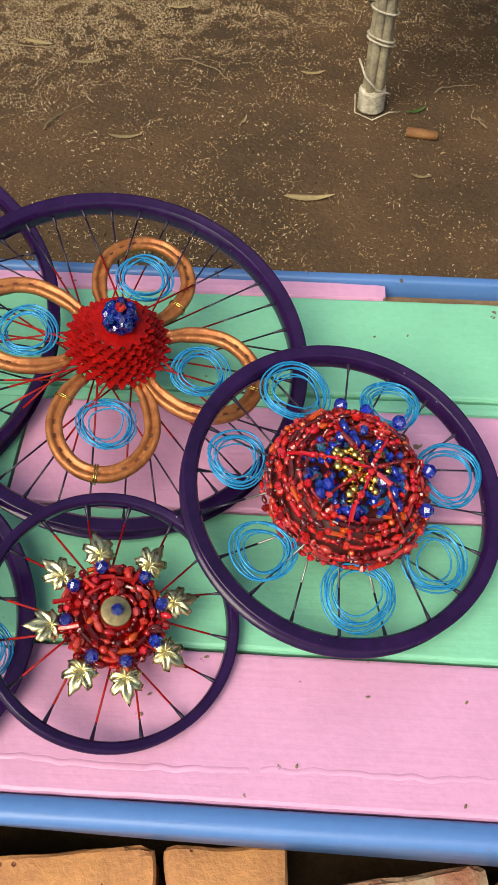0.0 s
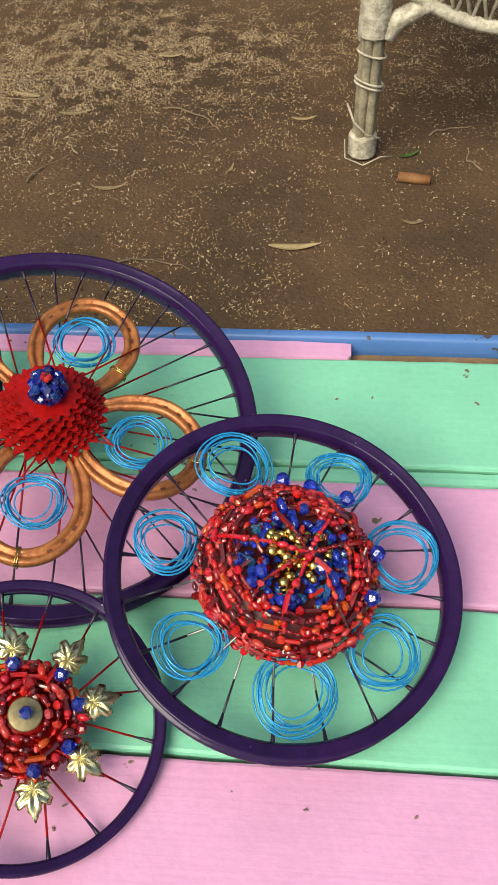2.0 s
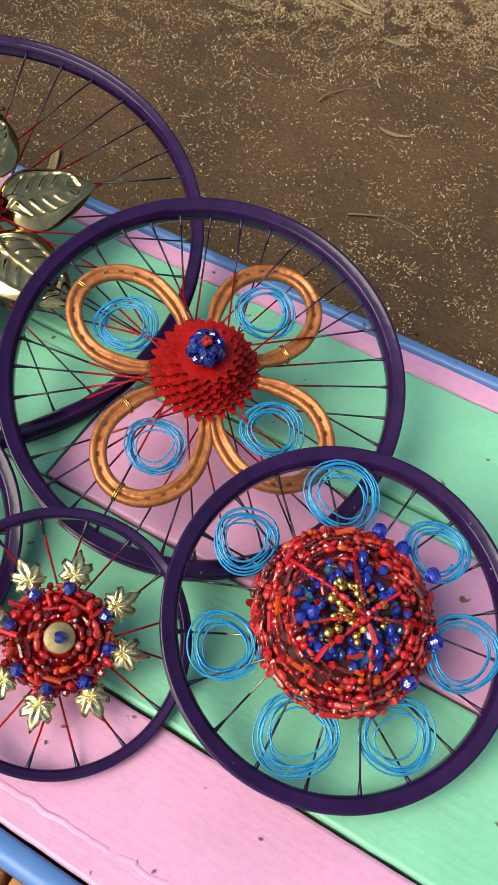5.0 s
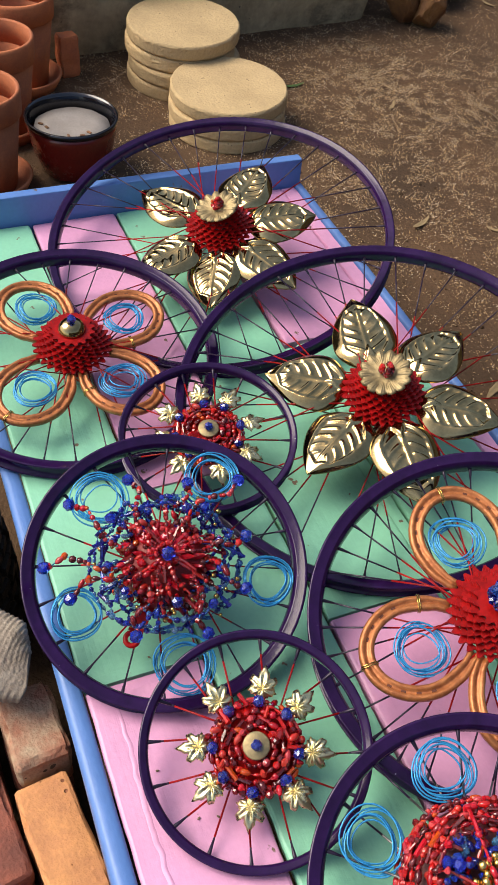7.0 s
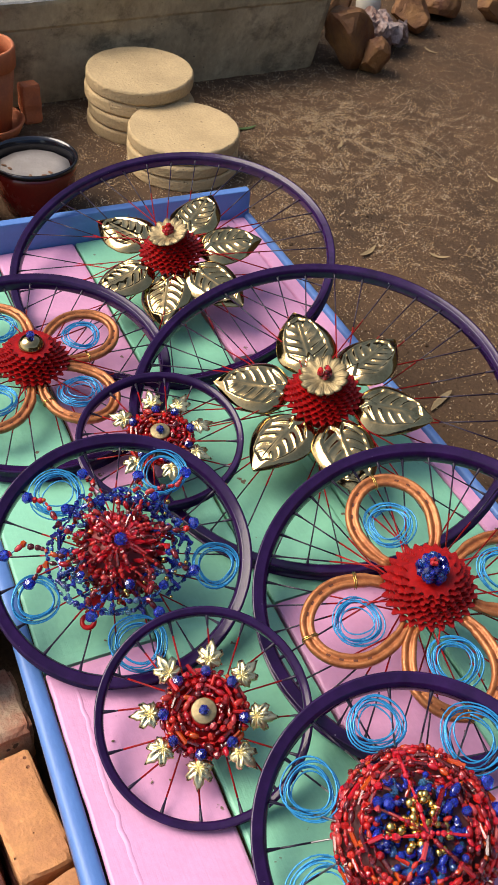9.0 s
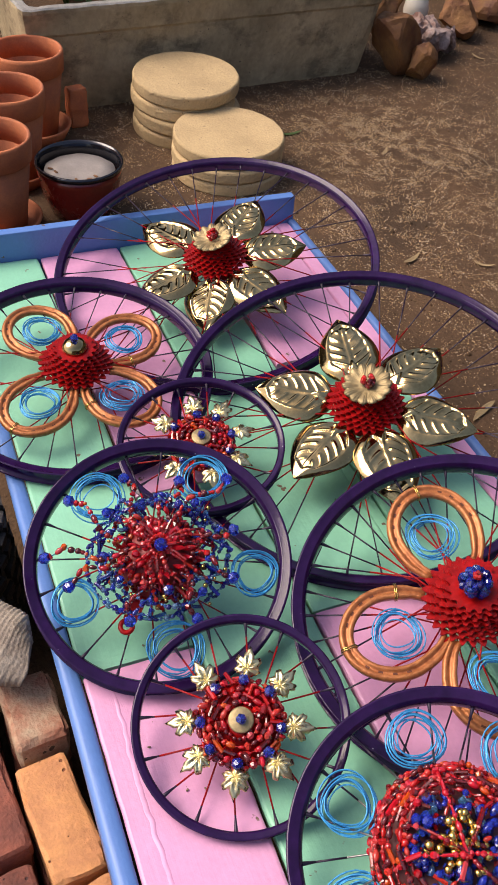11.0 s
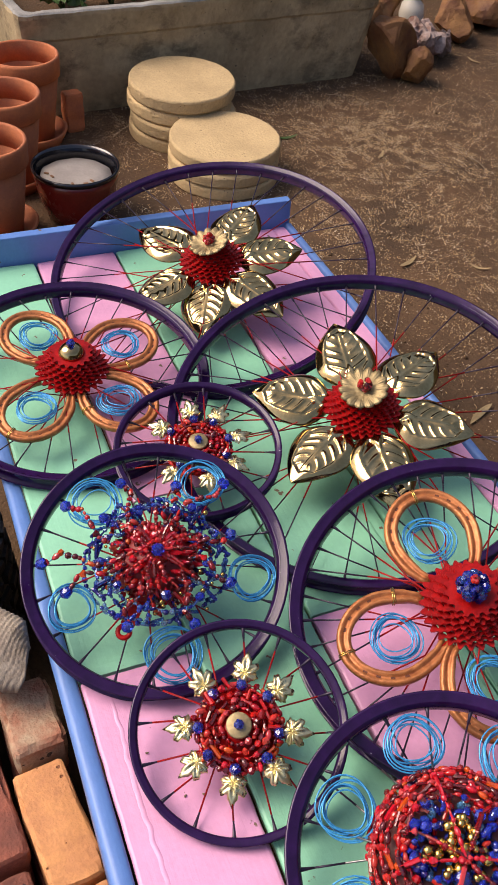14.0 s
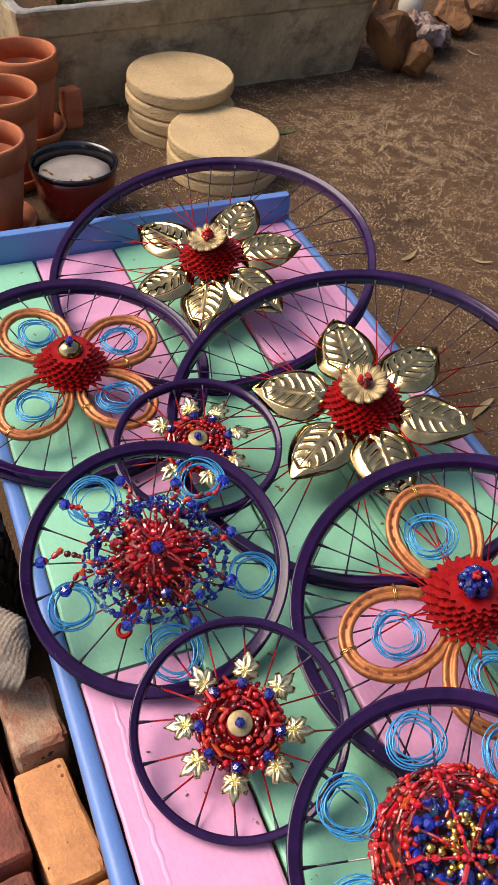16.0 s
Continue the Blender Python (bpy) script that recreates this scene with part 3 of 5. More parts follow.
def horseshoe(parent, deg, z, size=1.0, sag=-3.0):
    """A copper-painted horseshoe, heels to the hub, grooved, with painted-on nail holes."""
    prof = [(-0.0098, 0.0), (-0.0102, 0.005), (-0.0085, 0.0078), (-0.0034, 0.0085), (-0.0024, 0.0054), (0.0024, 0.0054), (0.0034, 0.0085), (0.0085, 0.0078), (0.0102, 0.005), (0.0098, 0.0)]
    g, n, seg, rows = Geo(), len(prof), 44, []

    def spot(f):
        a = radians(-147 + 294 * f)
        return Vector((0.102 + 0.0525 * math.cos(a) - 0.020 * (abs(a) > 1.9) * (abs(a) - 1.9), 0.0492 * math.sin(a) * (1 - 0.06 * math.cos(a)), 0)) * size

    for k in range(seg + 1):
        f = k / seg
        d = (spot(min(1, f + 0.01)) - spot(max(0, f - 0.01))).normalized()
        side = Vector((d.y, -d.x, 0))
        w = 1.0 if 0.06 < f < 0.94 else 0.82
        for s, h in prof:
            rows.append(spot(f) + side * s * 0.84 * w * size + Vector((0, 0, h + 0.0004 * noise.noise((f * 30, s * 300, deg)))))
    faces = [(k * n + j, k * n + (j + 1) % n, (k + 1) * n + (j + 1) % n, (k + 1) * n + j) for k in range(seg) for j in range(n)]
    faces += [tuple(range(n))[::-1], tuple(range(seg * n, seg * n + n))]
    g.add(rows, faces)
    # Small dark blocks stand in for the shade inside nail holes.
    for f in (0.20, 0.26, 0.32, 0.38, 0.62, 0.68, 0.74, 0.80):
        d = spot(f + 0.01) - spot(f - 0.01)
        g.box((-0.0026, -0.0012, 0.0040), (0.0026, 0.0012, 0.0058), 1, m=Matrix.Translation(spot(f)) @ spin(math.degrees(math.atan2(d.y, d.x))))
    shoe = part("horseshoe", g, [COPPER, HOLE], parent, "copper painted horseshoe petal", m=Matrix.Translation((0, 0, z)) @ spin(deg) @ pose(0, 0, 0, 0, sag, 0))
    for f in (0.10, 0.5):
        if random.random() < 0.45:
            d = (spot(f + 0.01) - spot(f - 0.01)).normalized()
            side, c = Vector((d.y, -d.x, 0)) * size, spot(f)
            g = Geo()
            for s in (-0.0011, 0.0011):
                g.tube([c + d * s + side * q + Vector((0, 0, h)) for q, h in ((-0.0095, -0.001), (-0.0095, 0.006), (-0.0072, 0.0094), (0.0072, 0.0094), (0.0095, 0.006), (0.0095, -0.001))], 0.0007, 5, closed=True)
            part("wire_tie", g, GOLDS, shoe, "brass wire tie")
    return shoe


def brass_leaf(parent, deg, z, length=0.125, width=0.040, droop=0.0, r0=0.047):
    """A pressed sheet-brass leaf: a rolled rounded border round a sunken field with thin raised veins."""
    nu, nv = 92, 49
    top = []

    def smooth(q):
        q = min(1.0, max(0.0, q))
        return q * q * (3 - 2 * q)

    for i in range(nu):
        u = i / (nu - 1)
        half = width * math.sin(math.pi / 2 * min(1, u / 0.36)) ** 0.55 * max(0.0, 1 - max(0.0, (u - 0.36) / 0.64) ** 2.1) ** 0.95 + 0.0006
        body = smooth(u / 0.22) ** 0.6 * (1 - smooth((u - 0.72) / 0.30)) ** 0.8 + 0.10 * (1 - u)
        for j in range(nv):
            v = -1 + 2 * j / (nv - 1)
            s = abs(v)
            notch = 0.25 - 0.16 * math.sin(math.pi * min(1, s / 0.62))
            field = smooth((0.70 - s) / 0.10) * smooth((u - notch) / 0.05) * smooth((0.88 - u - 0.10 * s) / 0.06)
            vein = 0.0
            for k in range(5):
                d = u - (0.20 + 0.125 * k + 0.30 * s ** 1.6)
                vein = max(vein, math.exp(-(d / 0.020) ** 2) * (1 - 0.12 * k))
            vein *= smooth((s - 0.10) / 0.08) * (1 - 0.5 * s)
            groove = math.exp(-(v / 0.06) ** 2)
            relief = field * (-0.0046 + 0.0025 * vein + 0.0010 * groove + 0.0030 * s * s)
            h = 0.0125 * (1 - s ** 3.2) * body + relief + 0.0030 * noise.noise((u * 3.1, v * 1.6, deg))
            top.append(Vector((r0 + u * length, v * half, h - droop * u * u)))
    low = [p - Vector((0, 0, 0.0009)) for p in top]
    n = nu * nv
    faces = []
    for i in range(nu - 1):
        for j in range(nv - 1):
            a, b, c, d = i * nv + j, (i + 1) * nv + j, (i + 1) * nv + j + 1, i * nv + j + 1
            faces += [(a, b, c, d), (n + d, n + c, n + b, n + a)]
        for j in (0, nv - 1):
            a, b = i * nv + j, (i + 1) * nv + j
            faces.append((a, n + a, n + b, b) if j == 0 else (b, n + b, n + a, a))
    part("leaf", Geo().add(top + low, faces), GOLD, parent, "pressed shiny brass leaf petal", m=Matrix.Translation((0, 0, z)) @ spin(deg) @ pose(0, 0, 0, random.uniform(-7, 7), random.uniform(-3, 3), 0))


def maple_leaf(parent, deg, r, z):
    """A small crumpled brass maple leaf."""
    lobes = [(0, 1.08), (48, 0.86), (-48, 0.86), (100, 0.66), (-100, 0.66), (150, 0.40), (-150, 0.40)]
    seg, rows = 72, []
    for k in range(seg):
        a = -180 + 360 * k / seg
        reach = 0.46
        for at, tip in lobes:
            off = abs((a - at + 180) % 360 - 180)
            reach = max(reach, tip * (1 - (off / 32) ** 1.1) + 0.46 * (off / 32) ** 1.1) if off < 32 else reach
        reach *= 1 + 0.06 * math.cos(radians(a * 18))
        near = min(abs((a - at + 180) % 360 - 180) for at, tip in lobes)
        for f in (0.0, 0.25, 0.5, 0.75, 1.0):
            h = 0.0034 * math.sin(math.pi * f * 0.85) * (0.15 + 0.85 * min(1, near / 18)) - 0.0030 * f * f + 0.0016 * noise.noise((f * 3 * math.cos(radians(a)), f * 3 * math.sin(radians(a)), deg))
            rows.append((0.0135 + 0.0222 * reach * f * math.cos(radians(a)), 0.0222 * reach * f * math.sin(radians(a)), h))
    m = len(rows)
    rows = rows + [(x, y, h - 0.0008) for x, y, h in rows]
    faces = []
    for k in range(seg):
        n = (k + 1) % seg
        for j in range(4):
            faces += [(k * 5 + j, k * 5 + j + 1, n * 5 + j + 1, n * 5 + j), (m + n * 5 + j, m + n * 5 + j + 1, m + k * 5 + j + 1, m + k * 5 + j)]
        faces.append((k * 5 + 4, m + k * 5 + 4, m + n * 5 + 4, n * 5 + 4))
    part("gold_leaf", Geo().add(rows, faces), GOLD_LEAF, parent, "small gold maple leaf", m=Matrix.Translation(polar(r, deg, z)) @ spin(deg + random.uniform(-10, 10)) @ pose(0, 0, 0, random.uniform(-14, 14), random.uniform(-10, 6), 0))


BEAD = {(kind, name): Geo().bead((0, 0, 0), 1.0, kind).mesh("bead", [m]) for kind in ("cut", "round", "oval") for name, m in (("blue_bead", COBALT), ("gold_bead", GOLDS), ("sky_bead", BLUES))}


def cut_bead(parent, p, r, name="blue_bead", kind="cut", label="faceted cobalt glass bead"):
    """One bead as a part of its own; alike beads share a mesh."""
    part(name, BEAD[kind, name], None, parent, label, m=Matrix.Translation(p) @ pose(0, 0, 0, random.uniform(0, 90), random.uniform(0, 90), 0) @ Matrix.Scale(r, 4))


def ring(r, z, n=48):
    s = random.uniform(0, 360)
    return [polar(r, s + 360 * k / n, z) for k in range(n + 1)]


def wheel(label, c, n, r, w, h, count, seg, r_flange, z_flange, sweep, red, z_top, inner=RED_PAINT):
    top = thing("bicycle_wheel_flower", label, "wheel flower", wheel_pose(c, n), group="bicycle wheel flowers on the table")
    tilt = math.hypot(n[0], n[1])
    rim_part(top, r, w, h, seg)
    spokes(top, r - h + 0.002, count, r_flange, z_flange, sweep, red, inner)
    hub_part(top, -(c[2] - 0.001) * math.sqrt(1 + tilt * tilt) + 0.004 * tilt, z_flange, r_flange, z_top)
    return top


def gold_flower(c, n, degs, first, size):
    top = wheel("large purple bicycle wheel with a flower of six brass leaves", c, n, size, 0.024, 0.015, 36, 160, 0.023, 0.026, 62, 0.62, 0.062)
    cassette(top, 0.022)
    for k, d in enumerate(degs):
        brass_leaf(top, d, 0.013 + 0.003 * (k % 2), 0.123 + 0.010 * math.cos(k * 2.1), 0.0455, 0.001, 0.045)
    rows, seg = [], 168
    for k in range(seg):
        a = 2 * math.pi * k / seg
        edge = 1.17 + 0.20 * abs(math.cos(7 * a)) ** 0.7
        for r, z in ((0.0, 0.0042), (0.006, 0.0042), (0.012, 0.0034), (0.018, 0.0030), (0.0235, 0.0020), (0.0262, 0.0), (0.0255, -0.0010), (0.012, 0.0008), (0.0, 0.0012)):
            rows.append((r * edge * math.cos(a), r * edge * math.sin(a), z + 0.0008 * math.cos(56 * a) * (0.007 < r < 0.026) + 0.0014 * math.cos(14 * a) * (r > 0.015) + 8 * r * r * (r > 0.012) - 0.001))
    faces = [(k * 9 + j, (k + 1) % seg * 9 + j, (k + 1) % seg * 9 + j + 1, k * 9 + j + 1) for k in range(seg) for j in range(8)]
    part("flower_cap", Geo().add(rows, faces), BRASS, top, "scalloped aged brass flower cap", m=pose(0, 0, 0.061, 6, -5, first))
    g = Geo()
    for k in range(26):
        p = Vector([random.gauss(0, 1) for _ in range(3)]).normalized() * 0.0078
        g.bead(p + Vector((0, 0, 0.006)), random.uniform(0.0030, 0.0042), random.choice(("round", "cut", "chip")), p)
    part("bead_bud", g, REDS, top, "bud of red glass beads", m=pose(0, 0, 0.066))


def horseshoe_flower(c, n, degs, kind, size):
    top = wheel("purple bicycle wheel with a flower of four copper horseshoes", c, n, size, 0.025, 0.017, 28 if kind == "dome" else 36, 128, 0.021, 0.024, 55, 0.60, 0.058)
    cassette(top, 0.0205, (28, 26, 24, 22, 21, 19, 18, 16) if kind == "crystal" else (28, 26, 24, 22, 20, 18, 16))
    for d in degs:
        horseshoe(top, d, 0.011, 0.97 if kind == "dome" else 1.0, 1.0 if kind == "dome" else 6.0 if d == 80 else -3.0)
        coil(top, 0.094, d + random.uniform(-3, 3), 0.013, 0.031)
    if kind == "crystal":
        g = Geo().lathe([(0, -0.013), (0.008, -0.011), (0.013, 0), (0.008, 0.011), (0, 0.013)], 12)
        for k in range(64):
            p = Vector([random.gauss(0, 1) for _ in range(3)]).normalized() * random.uniform(0.0125, 0.0160)
            g.bead(p, random.uniform(0.0042, 0.0062), random.choice(("cut", "cut", "cut", "chip")), p + Vector([random.gauss(0, 0.008) for _ in range(3)]))
        part("crystal_ball", g, DEEP_BLUES, top, "ball of cobalt crystal beads", m=pose(0, 0, 0.070))
        g = Geo()
        for k in range(5):
            g.bead(polar(0.003, k * 72, 0.018), 0.0032, "cut")
        part("red_bead", g, REDS, top, "red beads in the crystal ball", m=pose(0, 0, 0.070))
    else:
        part("brass_dome", Geo().lathe([(0, 0.013), (0.006, 0.0125), (0.0125, 0.0105), (0.0165, 0.0065), (0.0185, 0.002), (0.0195, 0.0), (0.0185, -0.001), (0, -0.001)], 36), GOLD, top, "polished brass dome", m=pose(0, 0, 0.0545))
        cut_bead(top, (0, 0, 0.0728), 0.0066)


def leaf_flower(c, n, first):
    top = wheel("small purple bicycle wheel with red beads and gold leaves", c, n, 0.1178, 0.016, 0.0096, 16, 96, 0.016, 0.009, 40, 0.82, 0.011)
    for r, z in ((0.046, 0.003), (0.041, 0.008), (0.034, 0.011), (0.027, 0.013), (0.019, 0.014)):
        part("bead_string", Geo().tube(ring(r, z, 30), 0.0006, 4).string(ring(r, z, 30), 0.0034), REDS, top, "ring of red glass beads")
    g = Geo()
    for k in range(34):
        a, r = random.uniform(0, 360), random.uniform(0.016, 0.049)
        g.bead(polar(r, a, 0.011 + random.uniform(-0.006, 0.006)), random.uniform(0.0028, 0.0052), random.choice(("chip", "tube", "cut", "oval")), polar(1, a + random.uniform(-40, 40), random.uniform(-0.6, 0.9)))
    part("bead_filling", g, REDS, top, "mixed red and orange glass beads")
    part("backing", Geo().lathe([(0, 0.001), (0.044, -0.001), (0.044, -0.003), (0, -0.003)], 36), RED_PAINT, top, "red painted backing disc")
    for k in range(8):
        d = first + k * 45 + random.uniform(-4, 4)
        maple_leaf(top, d, 0.043, 0.009)
        cut_bead(top, polar(0.0435, d + random.uniform(-5, 5), 0.0125), 0.0062)
    part("brass_disc", Geo().lathe([(0, 0.0015), (0.0125, 0.0018), (0.0138, 0.001), (0.0138, -0.0008), (0, -0.001)], 40), BRASS, top, "aged brass disc", m=pose(0, 0, 0.0175))
    cut_bead(top, (0, 0, 0.0225), 0.0058)


def basket_flower(c, n):
    top = wheel("purple bicycle wheel with a dome of red bead strings", c, n, 0.1590, 0.024, 0.0155, 20, 112, 0.018, 0.022, 42, 0.66, 0.02, STEEL)
    for r, z in ((0.079, 0.004), (0.0795, 0.011), (0.077, 0.018), (0.073, 0.025), (0.068, 0.031), (0.062, 0.036), (0.055, 0.040), (0.048, 0.042)):
        a, b = random.uniform(0, 6), random.uniform(0, 6)
        pts = [p * (1 + 0.025 * math.sin(2 * k / 6 + a) + random.uniform(-0.02, 0.02)) + Vector((0, 0, 0.002 * math.sin(k / 5 + b) + random.uniform(-0.002, 0.002))) for k, p in enumerate(ring(r, z, 40))]
        part("bead_string", Geo().tube(pts, 0.0006, 4).string(pts, 0.0033, ("tube", "chip", "oval", "cut", "round", "chip", "oval")), REDS, top, "ring of red glass beads")
    for k in range(7):
        d = 15 + k * 51 + random.uniform(-12, 12)
        s = random.uniform(-22, 22)
        mid = Vector((0.010, 0.002, 0))
        pts = [mid + polar(0.004, d, 0.055), mid * 0.7 + polar(0.020, d + s * 0.3, 0.057), polar(0.040, d + s * 0.6, 0.053), polar(0.056, d + s, 0.045)] + ([polar(0.072, d + s, 0.031)] if k % 3 == 0 else [])
        part("bead_strand", Geo().tube(pts, 0.0006, 4).string(pts, 0.0030, ("tube", "cut", "chip", "oval", "round")), RED_CRYSTAL if k % 2 else REDS, top, "strand of red tube beads")
    # Backing coloured dark so the gaps between beads look shaded.
    part("basket", Geo().lathe([(0.074, 0.000), (0.070, 0.018), (0.056, 0.031), (0.044, 0.034), (0.034, 0.032), (0.0, 0.030)], 40), GAP_SHADE, top, "dark red bowl under the beads")
    g = Geo()
    for k in range(150):
        a, r = random.uniform(0, 360), math.sqrt(random.uniform(0.046 ** 2, 0.079 ** 2))
        z = 0.040 - 0.034 * max(0, (r - 0.044) / 0.036) ** 2.2
        g.bead(polar(r, a, z + random.uniform(-0.003, 0.004)), random.uniform(0.0022, 0.0040), random.choice(("chip", "tube", "cut", "oval", "oval", "round")), polar(1, a + 90 + random.uniform(-35, 35), random.uniform(-0.5, 0.5)))
    part("bead_filling", g, REDS, top, "mixed red and orange glass beads")
    g = Geo()
    for k in range(120):
        r = 0.047 * math.sqrt(random.random())
        g.bead(polar(r, random.uniform(0, 360), 0.036 + random.uniform(-0.002, 0.006)), random.uniform(0.0028, 0.0050), random.choice(("cut", "round", "oval", "tube")), Vector([random.gauss(0, 1) for _ in range(3)]))
    red = Geo()
    for k in range(34):
        r = 0.046 * math.sqrt(random.random())
        red.bead(polar(r, random.uniform(0, 360), 0.040 + random.uniform(-0.003, 0.008)), random.uniform(0.0024, 0.0042), random.choice(("cut", "chip", "oval", "tube")), Vector([random.gauss(0, 1) for _ in range(3)]))
    part("red_bead_filling", red, REDS, top, "small red glass beads")
    part("blue_bead_filling", g, BLUES, top, "mixed blue glass beads")
    for r, z, m in ((0.044, 0.043, 13), (0.036, 0.045, 12), (0.028, 0.045, 7)):
        for k in range(m):
            cut_bead(top, polar(r + random.uniform(-0.004, 0.004), 360 * k / m + random.uniform(-10, 10), z + random.uniform(-0.003, 0.005)), random.uniform(0.0032, 0.0058), random.choice(("blue_bead", "sky_bead")), random.choice(("cut", "cut", "cut", "oval")), "blue glass bead")
    for k in range(38):
        cut_bead(top, polar(0.029 * math.sqrt(random.random()), random.uniform(0, 360), 0.049 + random.uniform(-0.005, 0.003)), random.uniform(0.0040, 0.0056), "gold_bead", "round", "small gold bead")
    for r, d, z in ((0.084, 98, 0.020), (0.081, 80, 0.022), (0.088, 57, 0.022), (0.079, 16, 0.028), (0.074, -17, 0.033), (0.024, -20, 0.052)):
        cut_bead(top, polar(r, d, z), 0.0072)
    for r, d in ((0.111, 120), (0.107, 66), (0.108, 17), (0.106, -34), (0.105, -82), (0.108, -135), (0.110, 173)):
        coil(top, r, d, 0.006, 0.0345)


def spider_flower(c, n):
    top = wheel("purple bicycle wheel with a burst of red and blue bead tendrils", c, n, 0.1620, 0.024, 0.0160, 20, 112, 0.018, 0.022, 42, 0.62, 0.02)
    part("bead_base", Geo().lathe([(0.050, 0.002), (0.048, 0.018), (0.038, 0.032), (0.020, 0.040), (0, 0.043)], 32), DEEP_RED, top, "red painted base of the bead burst")
    g = Geo()
    for k in range(170):
        d, up = random.uniform(0, 360), random.uniform(0.02, 1)
        way = Vector((math.cos(radians(d)) * math.sqrt(1 - up * up), math.sin(radians(d)) * math.sqrt(1 - up * up), up))
        p = Vector((way.x * 0.050, way.y * 0.050, 0.006 + way.z * 0.042)) * random.uniform(0.92, 1.2)
        g.bead(p, random.uniform(0.0026, 0.0042), random.choice(("tube", "chip", "oval", "cut", "chip", "round")), Vector((way.x, way.y, 0.15)).normalized() + Vector([random.uniform(-0.7, 0.7) for _ in range(3)]))
    part("red_bead_burst", g, REDS, top, "burst of red glass beads")
    g = Geo()
    for count, r, z, up in ((18, 0.042, 0.034, 0.15), (16, 0.031, 0.045, 0.4), (11, 0.018, 0.053, 0.7)):
        for k in range(count):
            d = 360 * k / count + random.uniform(-11, 11)
            g.bead(polar(r + random.uniform(-0.003, 0.003), d, z + random.uniform(-0.003, 0.003)), random.uniform(0.0034, 0.0050), random.choice(("petal", "petal", "cut", "oval")), polar(1, d + random.uniform(-35, 35), up + random.uniform(-0.5, 0.5)))
    part("crystal_petals", g, RED_CRYSTAL, top, "cut red crystal petals")
    for k in range(15):
        d, s = k * 24 + random.uniform(-12, 12), random.uniform(-40, 40)
        pts = [polar(0.012, d, 0.058), polar(0.030, d + s * 0.3, 0.060), polar(0.050, d + s * 0.7, 0.050), polar(0.064, d + s, 0.032), polar(0.066, d + s * 1.2, 0.014)]
        part("red_bead_loop", Geo().tube(pts, 0.0006, 4).string(pts, 0.0028, ("round", "cut", "oval", "tube", "chip")), REDS, top, "loop of red glass beads")
    for r, z in ((0.078, 0.008), (0.074, 0.020), (0.066, 0.031)):
        p, q = random.uniform(0, 6), random.uniform(0, 6)
        pts = [w * (1 + 0.09 * math.sin(k / 3.1 + p) + random.uniform(-0.05, 0.05)) + Vector((0, 0, 0.005 * math.sin(k / 2.3 + q) + random.uniform(-0.003, 0.003))) for k, w in enumerate(ring(r, z, 40))]
        part("blue_bead_ring", Geo().tube(pts, 0.0005, 4).string(pts, 0.0029, ("round", "cut", "oval", "tube", "cut", "round")), BLUES, top, "ring of blue glass beads")
    for k in range(19):
        d = k * 360 / 19 + random.uniform(-10, 10)
        s = random.uniform(-34, 34)
        far = random.uniform(0.066, 0.090)
        pts = [polar(0.044, d, 0.028), polar(0.058, d + s * 0.4, random.uniform(0.034, 0.046)), polar(far, d + s * 0.8, random.uniform(0.024, 0.036)), polar(far * 0.98, d + s * 1.2, 0.013), polar(far * 0.82, d + s * 1.5, 0.005)]
        part("blue_bead_loop", Geo().tube(pts, 0.0005, 4).string(pts, 0.0029, ("round", "cut", "oval", "tube", "round")), DEEP_BLUES if k % 3 == 0 else BLUES, top, "loop of blue glass beads")
    for k in range(34):
        cut_bead(top, polar(random.uniform(0.045, 0.084), random.uniform(0, 360), random.uniform(0.012, 0.045)), random.uniform(0.002, 0.0033), "gold_bead", "round", "small gold bead")
    for k in range(11):
        cut_bead(top, polar(random.uniform(0.03, 0.078), k * 30 + random.uniform(-9, 9), random.uniform(0.040, 0.056)), random.uniform(0.0048, 0.0068))
    cut_bead(top, (0.002, 0, 0.064), 0.0082)
    for r, d in ((0.095, -169), (0.119, -134), (0.128, -100), (0.108, -81), (0.088, 52), (0.116, 123), (0.090, 12), (0.088, -36), (0.084, 150), (0.086, 90)):
        bend = random.uniform(-14, 14)
        pts = [polar(0.040, d + bend, 0.047)] + [polar(0.040 + (r - 0.040) * f, d + bend * (1 - f) + 7 * math.sin(f * 6), 0.047 + 0.012 * math.sin(f * 3) - 0.004 * f) for f in (0.2, 0.4, 0.6, 0.8, 1.0)]
        tendril = part("bead_tendril", Geo().tube(pts, 0.0007, 5, 1).string(pts, 0.0034, ("chip", "round", "oval")), [REDS, WIRE], top, "tendril of red beads")
        cut_bead(tendril, polar(r + 0.005, d + 7 * math.sin(6), 0.045), 0.0072)
    part("metal_arm", Geo().lathe([(0.0045, 0), (0.010, 0), (0.010, 0.003), (0.0045, 0.003)], 20, closed=True, m=Matrix.Translation((0.090, 0, 0))).box((0.03, -0.0085, 0.0002), (0.082, 0.0085, 0.0028), bevel=0.0008), RED_PAINT, top, "red painted metal arm with a bolt hole", m=pose(0, 0, 0.002, 0, 0, -42))
    for r, d in ((0.110, -153), (0.119, 136), (0.117, 64), (0.113, -7), (0.112, -78)):
        coil(top, r, d, 0.007, 0.033)


